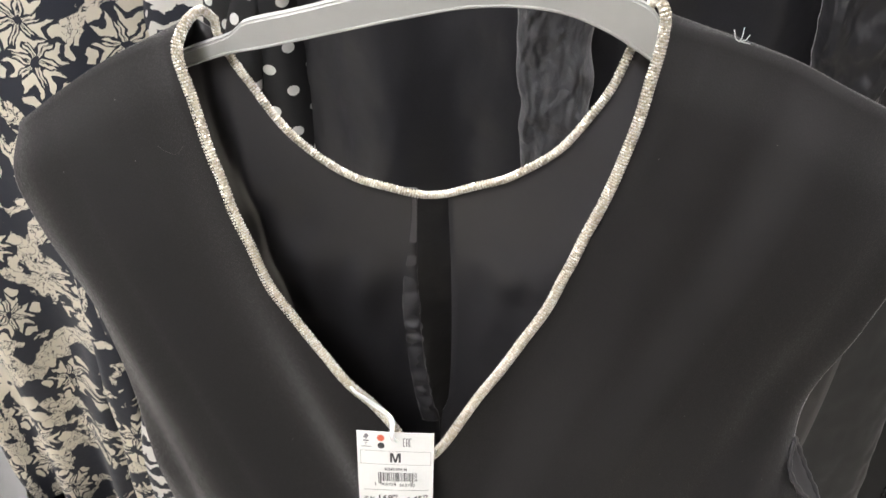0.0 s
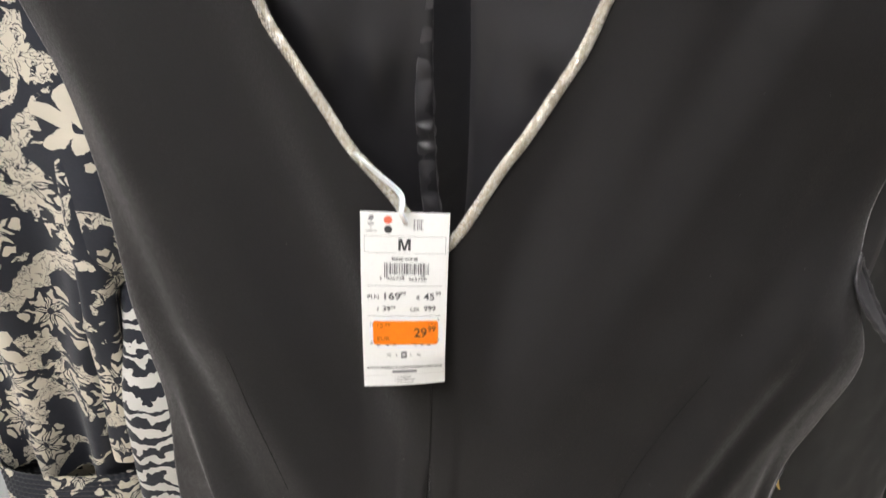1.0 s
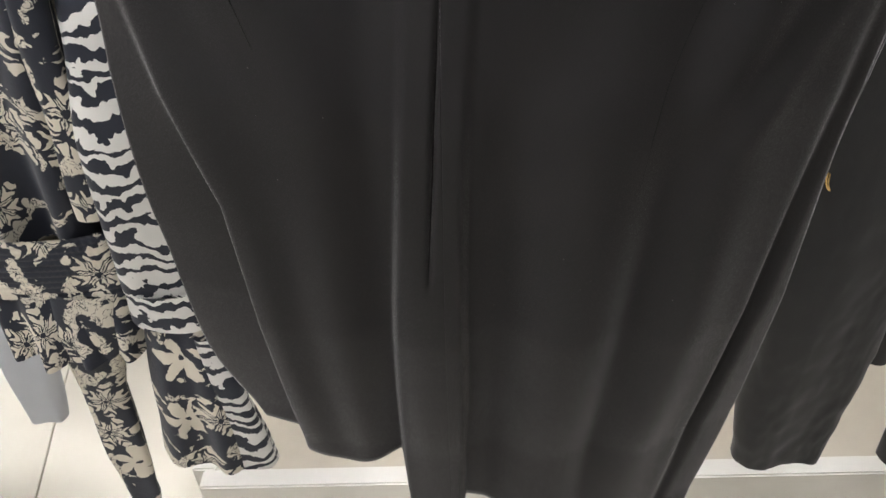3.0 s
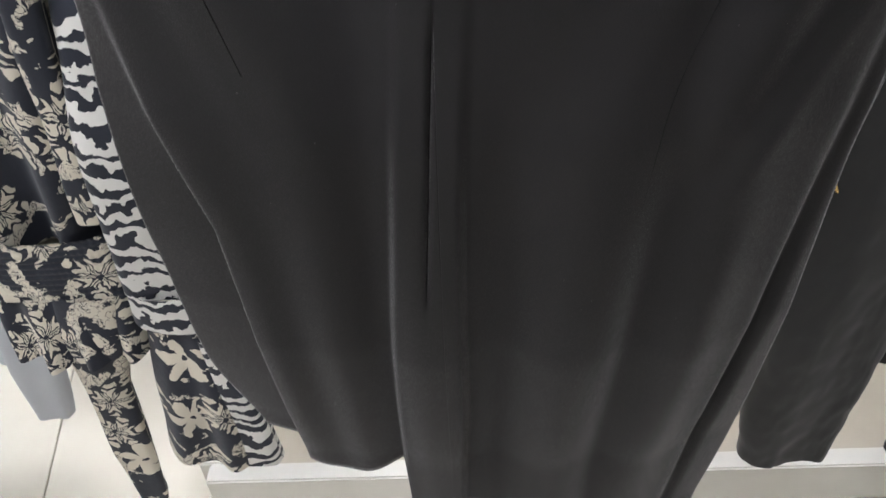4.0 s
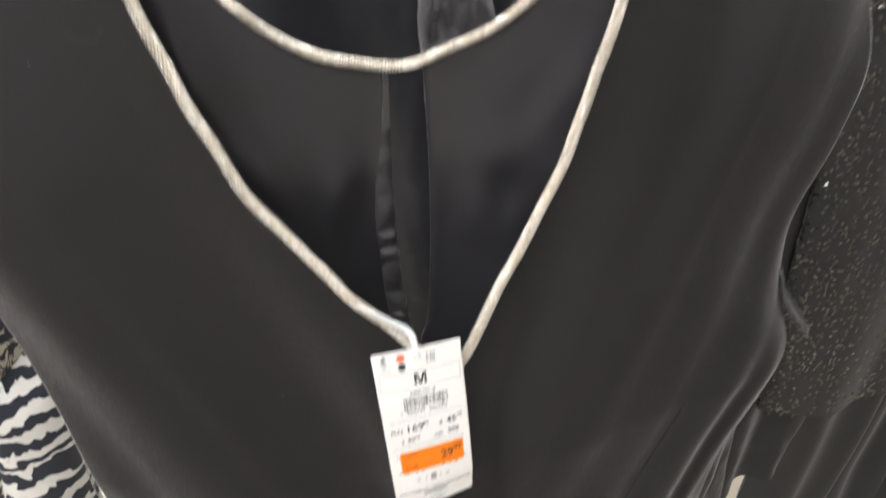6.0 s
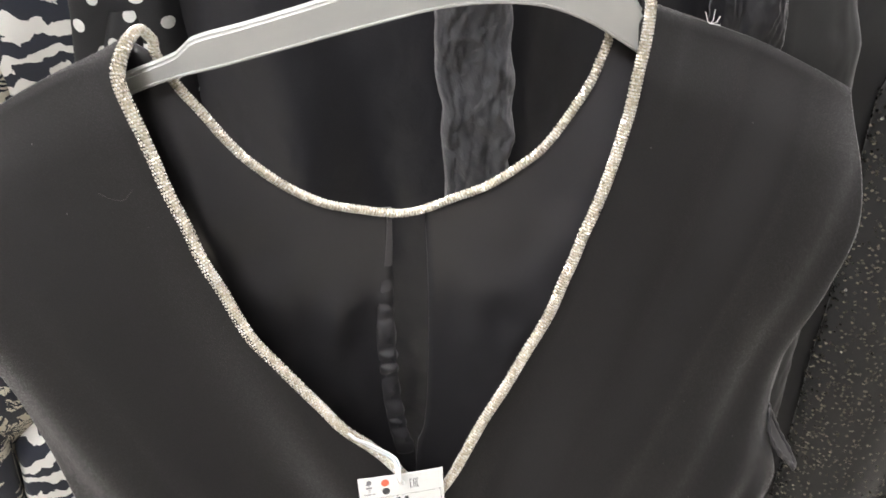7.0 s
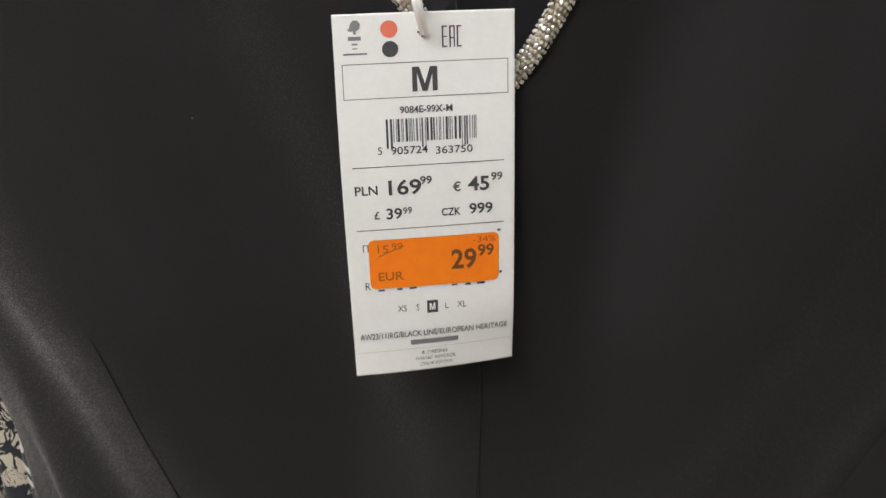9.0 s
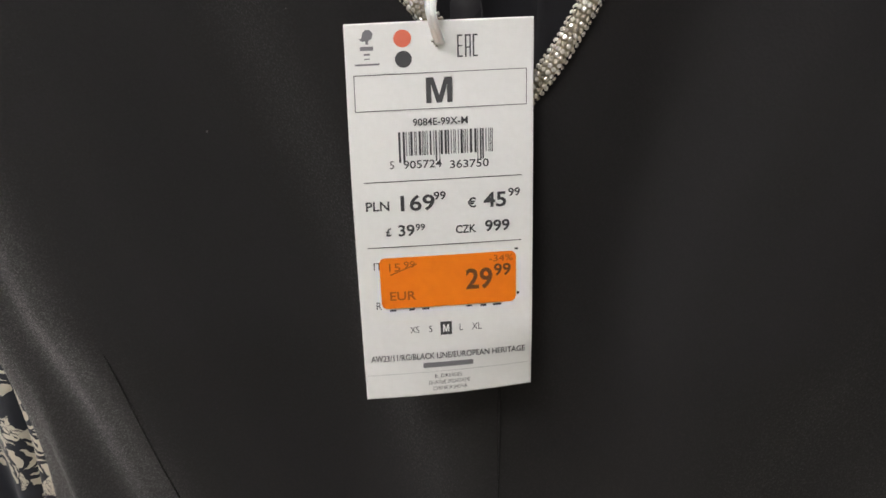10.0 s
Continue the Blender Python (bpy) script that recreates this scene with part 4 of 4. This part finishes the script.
# navy floral dress
ob = thing("floral_dress", (-0.45, 0.33, 0.16), "navy dress with cream flower print and smocked waist", "dress")
part("bodice", cloth([(0.655, -0.462, 0.325, 0.088, 0.030), (0.85, -0.455, 0.325, 0.109, 0.035), (0.93, -0.450, 0.322, 0.130, 0.036), (1.0, -0.440, 0.320, 0.165, 0.038), (1.1, -0.44, 0.320, 0.195, 0.04), (1.25, -0.45, 0.328, 0.195, 0.04), (1.37, -0.43, 0.335, 0.19, 0.03), (1.45, -0.42, 0.335, 0.07, 0.02)], 8, 0.019, 0.4, 170, 110, 1.0), FLORAL, ob)
part("fold", cloth([(0.70, -0.372, 0.293, 0.016, 0.012), (0.9, -0.358, 0.290, 0.018, 0.014), (1.08, -0.345, 0.293, 0.018, 0.014), (1.2, -0.335, 0.305, 0.012, 0.010)], 1, 0.003, 0.2, 50, 70, 3.4), FLORAL, ob, "hanging fold of flower print beside the bodice")


def smocked(z0, z1, x, y, w, d, seed):
    bm = cloth([(z0, x, y, w, d), (z1, x, y, w * 0.96, d)], 3, 0.004, 0.5, 220, 60, seed)
    for v in bm.verts:
        v.co.y -= 0.0022 * abs(math.sin(v.co.z * 380)) * (0.6 + 0.4 * math.sin(v.co.x * 900))
    return bm


part("smocked_waist", smocked(0.594, 0.682, -0.460, 0.305, 0.094, 0.032, 1.3), FLORAL, ob, "smocked elastic waistband")
part("peplum", cloth([(0.503, -0.456, 0.305, 0.088, 0.045), (0.602, -0.458, 0.305, 0.088, 0.03)], 12, 0.011, 1.4, 160, 24, 2.0), FLORAL, ob, "gathered frill below the waist")
part("sleeve", cloth([(0.150, -0.453, 0.285, 0.012, 0.010), (0.185, -0.453, 0.285, 0.021, 0.014), (0.30, -0.451, 0.285, 0.028, 0.017), (0.44, -0.441, 0.285, 0.028, 0.018), (0.535, -0.428, 0.287, 0.042, 0.022), (0.60, -0.420, 0.292, 0.040, 0.020)], 2, 0.005, 0.2, 60, 60, 3.0), FLORAL, ob)
settle(ob)
hanger(-0.42, 0.335, "milky white plastic hanger carrying the floral dress", "hangers of the clothes behind")

ob = thing("striped_blouse", (-0.3, 0.32, 0.29), "black and white brushed stripe blouse with gathered cuffs", "blouse")
part("body", cloth([(0.80, -0.20, 0.375, 0.09, 0.02), (1.25, -0.20, 0.375, 0.085, 0.02), (1.34, -0.195, 0.37, 0.055, 0.018), (1.40, -0.19, 0.37, 0.04, 0.015)], 4, 0.008, 2.0, 90, 70, 5.0), ZEBRA, ob)
part("sleeve", cloth([(0.600, -0.326, 0.300, 0.043, 0.024), (0.69, -0.324, 0.300, 0.041, 0.026), (0.80, -0.319, 0.300, 0.036, 0.028), (0.93, -0.311, 0.315, 0.033, 0.028), (1.0, -0.285, 0.365, 0.030, 0.020), (1.1, -0.245, 0.385, 0.036, 0.020), (1.30, -0.215, 0.345, 0.045, 0.026), (1.385, -0.200, 0.335, 0.030, 0.02)], 2, 0.006, 0.9, 90, 90, 6.0), ZEBRA, ob)
part("cuff", cloth([(0.550, -0.327, 0.298, 0.047, 0.028), (0.606, -0.326, 0.298, 0.044, 0.027)], 2, 0.002, 0.3, 70, 14, 6.5), ZEBRA, ob, "gathered pale striped cuff")
part("cuff_frill", cloth([(0.296, -0.336, 0.30, 0.070, 0.035), (0.42, -0.330, 0.30, 0.058, 0.032), (0.556, -0.325, 0.300, 0.040, 0.024)], 6, 0.009, 0.1, 110, 60, 7.0), FLORAL, ob, "floral frill below the cuff")
part("frill_edge", cloth([(0.293, -0.268, 0.285, 0.030, 0.020), (0.54, -0.288, 0.285, 0.014, 0.014)], 2, 0.004, 0.5, 50, 40, 8.0), ZEBRA, ob)
settle(ob)

ob = thing("polka_dot_dress", (-0.16, 0.3, 0.7), "black dress printed with small white polka dots", "dress")
part("body", cloth([(0.80, -0.165, 0.30, 0.066, 0.02), (1.1, -0.163, 0.30, 0.062, 0.02), (1.33, -0.148, 0.30, 0.036, 0.02), (1.40, -0.142, 0.30, 0.034, 0.018), (1.44, -0.12, 0.30, 0.04, 0.015)], 4, 0.007, 0.8, 100, 90, 9.0), POLKA, ob)
part("sleeve", cloth([(0.92, -0.185, 0.275, 0.020, 0.014), (1.15, -0.180, 0.275, 0.020, 0.014), (1.28, -0.158, 0.280, 0.016, 0.012), (1.34, -0.146, 0.290, 0.012, 0.010)], 2, 0.004, 0.4, 60, 60, 9.5), POLKA, ob)
settle(ob)

# black velvet pieces
for x, y, w, ph, n in ((-0.01, 0.30, 0.125, 0.3, 7), (0.20, 0.325, 0.125, 1.7, 7)):
    ob = thing("velvet_dress", (x, y, 0.7), "black crushed velvet dress hanging in soft folds", "dress", "black velvet dresses")
    part("body", cloth([(0.78, x, y, w, 0.035), (1.1, x, y, w * 0.98, 0.03), (1.36, x, y, w * 0.95, 0.025), (1.455, x, y, w * 0.5, 0.015)], n, 0.022, ph, 190, 120, 10 + ph, 0.002), BLACK_VELVET, ob)
    # only the first dress's sleeve takes the velvet with painted-in highlights
    part("sleeve", cloth([(0.84, x + 0.104, y - 0.050, 0.022, 0.016), (1.15, x + 0.101, y - 0.050, 0.023, 0.018), (1.36, x + 0.086, y - 0.055, 0.026, 0.018), (1.42, x + 0.065, y - 0.03, 0.02, 0.014)], 2.2, 0.011, ph + 1.2, 130, 220, 12 + ph, 0.007), SLEEVE_VELVET if x < 0.1 else BLACK_VELVET, ob, "creased black velvet sleeve")
    settle(ob)
hanger(0.012, 0.30, "milky white plastic hanger carrying black velvet dresses", "hangers of the clothes behind")

# black jacket with a gilt zip pull
ob = thing("black_jacket", (0.41, 0.27, 0.36), "black wool jacket with long sleeves and a gilt zip pull", "jacket")
part("sleeve", cloth([(0.418, 0.384, 0.250, 0.050, 0.030), (0.47, 0.382, 0.250, 0.056, 0.032), (0.6, 0.376, 0.252, 0.062, 0.034), (0.8, 0.374, 0.265, 0.064, 0.036), (1.1, 0.362, 0.285, 0.058, 0.036), (1.3, 0.34, 0.29, 0.055, 0.03), (1.38, 0.33, 0.30, 0.035, 0.02)], 3, 0.008, 1.1, 120, 150, 20.0, 0.0018), BLACK_WOOL, ob)
part("body", cloth([(0.550, 0.490, 0.310, 0.085, 0.03), (0.75, 0.50, 0.320, 0.10, 0.03), (1.0, 0.50, 0.325, 0.12, 0.035), (1.3, 0.49, 0.325, 0.16, 0.03), (1.38, 0.48, 0.325, 0.12, 0.02), (1.45, 0.47, 0.325, 0.05, 0.015)], 6, 0.012, 0.5, 150, 120, 21.0, 0.0015), BLACK_WOOL, ob)
pull = spline([(0.327, 0.246, 0.818), (0.322, 0.239, 0.815), (0.3225, 0.236, 0.804), (0.327, 0.234, 0.797), (0.332, 0.234, 0.798)], 24)
part("zip_pull", tube(pull, 0.0022, 8, 0.6), GOLD, ob, "small gilt zip pull")
settle(ob)
hanger(0.53, 0.325, "milky white plastic hanger carrying the black jacket", "hangers of the clothes behind")

# sequin dress and further dark pieces
ob = thing("sequin_dress", (0.6, 0.36, 0.6), "black dress covered with small glittering sequins", "dress")
seq_k = [(0.72, 0.58, 0.27, 0.10, 0.022), (1.0, 0.565, 0.27, 0.11, 0.022), (1.25, 0.54, 0.28, 0.11, 0.022), (1.42, 0.53, 0.29, 0.05, 0.015)]
part("body", cloth(seq_k, 4, 0.008, 0.7, 110, 80, 30.0), BLACK_WOOL, ob)
SEQUIN, n_, l_, b_ = material("black_sequin", 0.2, 0.9, (0.16, 0.155, 0.14))
src = cloth(seq_k, 4, 0.008, 0.7, 110, 80, 30.0)
src.faces.ensure_lookup_table()
rng = random.Random(8)
sv, sf = [], []
faces = [f for f in src.faces if len(f.verts) == 4 and f.calc_center_median().y < 0.31]
for _ in range(8000):
    f = rng.choice(faces)
    nrm = f.normal if f.normal.y < 0 else -f.normal
    c = f.calc_center_median() + Vector((rng.uniform(-0.003, 0.003), 0, rng.uniform(-0.006, 0.006))) + nrm * 0.0012
    q = (nrm + Vector((rng.uniform(-1, 1), rng.uniform(-1, 1), rng.uniform(-1, 1))) * 0.5).to_track_quat("Z", "Y").to_matrix()
    base = len(sv)
    for k in range(6):
        a = k * math.tau / 6
        sv.append(c + q @ Vector((0.0016 * math.cos(a), 0.0016 * math.sin(a), 0.0)))
    sf.append(tuple(range(base, base + 6)))
src.free()
me = bpy.data.meshes.new("sequins")
me.from_pydata(sv, [], sf)
me.materials.append(SEQUIN)
sq = new("sequin_cover", me)
sq.parent = ob
tagged(sq, "glittering black sequins", kind="stuff")
settle(ob)

for x, y, z0, ph in ((0.660, 0.34, 0.28, 0.3), (0.775, 0.35, 0.26, 1.5), (0.90, 0.32, 0.28, 2.2)):
    ob = thing("dark_dress", (x, y, z0), "plain dark charcoal dress with a straight hem", "dress", "dark dresses further along")
    part("body", cloth([(z0, x, y, 0.075, 0.03), (1.0, x, y, 0.08, 0.03), (1.36, x, y, 0.08, 0.025), (1.44, x, y, 0.04, 0.015)], 5, 0.012, ph, 110, 80, 40 + ph), BLACK_WOOL, ob)
    part("sleeve", cloth([(0.80, x - 0.075, y - 0.03, 0.024, 0.016), (1.1, x - 0.078, y - 0.03, 0.028, 0.018), (1.37, x - 0.062, y - 0.015, 0.026, 0.016)], 2, 0.006, ph, 60, 60, 45 + ph), BLACK_WOOL, ob)
    settle(ob)

# grey garments low behind the floral dress
ob = thing("grey_cardigan", (-0.58, 0.45, 0.3), "soft grey jersey cardigan with long hanging sleeves", "cardigan")
part("body", cloth([(0.30, -0.76, 0.46, 0.09, 0.03), (0.48, -0.74, 0.46, 0.12, 0.03), (0.9, -0.66, 0.46, 0.14, 0.03), (1.36, -0.6, 0.46, 0.15, 0.03), (1.45, -0.55, 0.46, 0.06, 0.015)], 6, 0.012, 0.6, 120, 90, 50.0), GREY_JERSEY, ob)
part("sleeve", cloth([(0.212, -0.648, 0.40, 0.027, 0.018), (0.33, -0.634, 0.40, 0.040, 0.022), (0.55, -0.61, 0.41, 0.044, 0.024), (0.9, -0.57, 0.43, 0.044, 0.024), (1.3, -0.53, 0.45, 0.04, 0.02)], 2, 0.006, 0.4, 60, 80, 51.0), GREY_JERSEY, ob)
settle(ob)

# ---- pieces: floor tiles, then the trim's nearest stones ----
tm = bmesh.new()
box(tm, -TS / 2 + 0.0015, -TS / 2 + 0.0015, -0.01, TS / 2 - 0.0015, TS / 2 - 0.0015, 0.0, 0.0012)
tile_mesh = bpy.data.meshes.new("tile")
tm.to_mesh(tile_mesh)
tm.free()
tile_mesh.materials.append(TILE)
for i in range(8):
    for j in range(7):
        t = new("tile", tile_mesh)
        t.matrix_basis = ROOM_AT @ pose(RX0 + TS * (i + 0.5), RY0 + TS * (j + 0.5), 0)
        t.parent = floor
for m in singles:
    g = new("rhinestone", gem_mesh)
    g.matrix_basis = m
    g.parent = trim
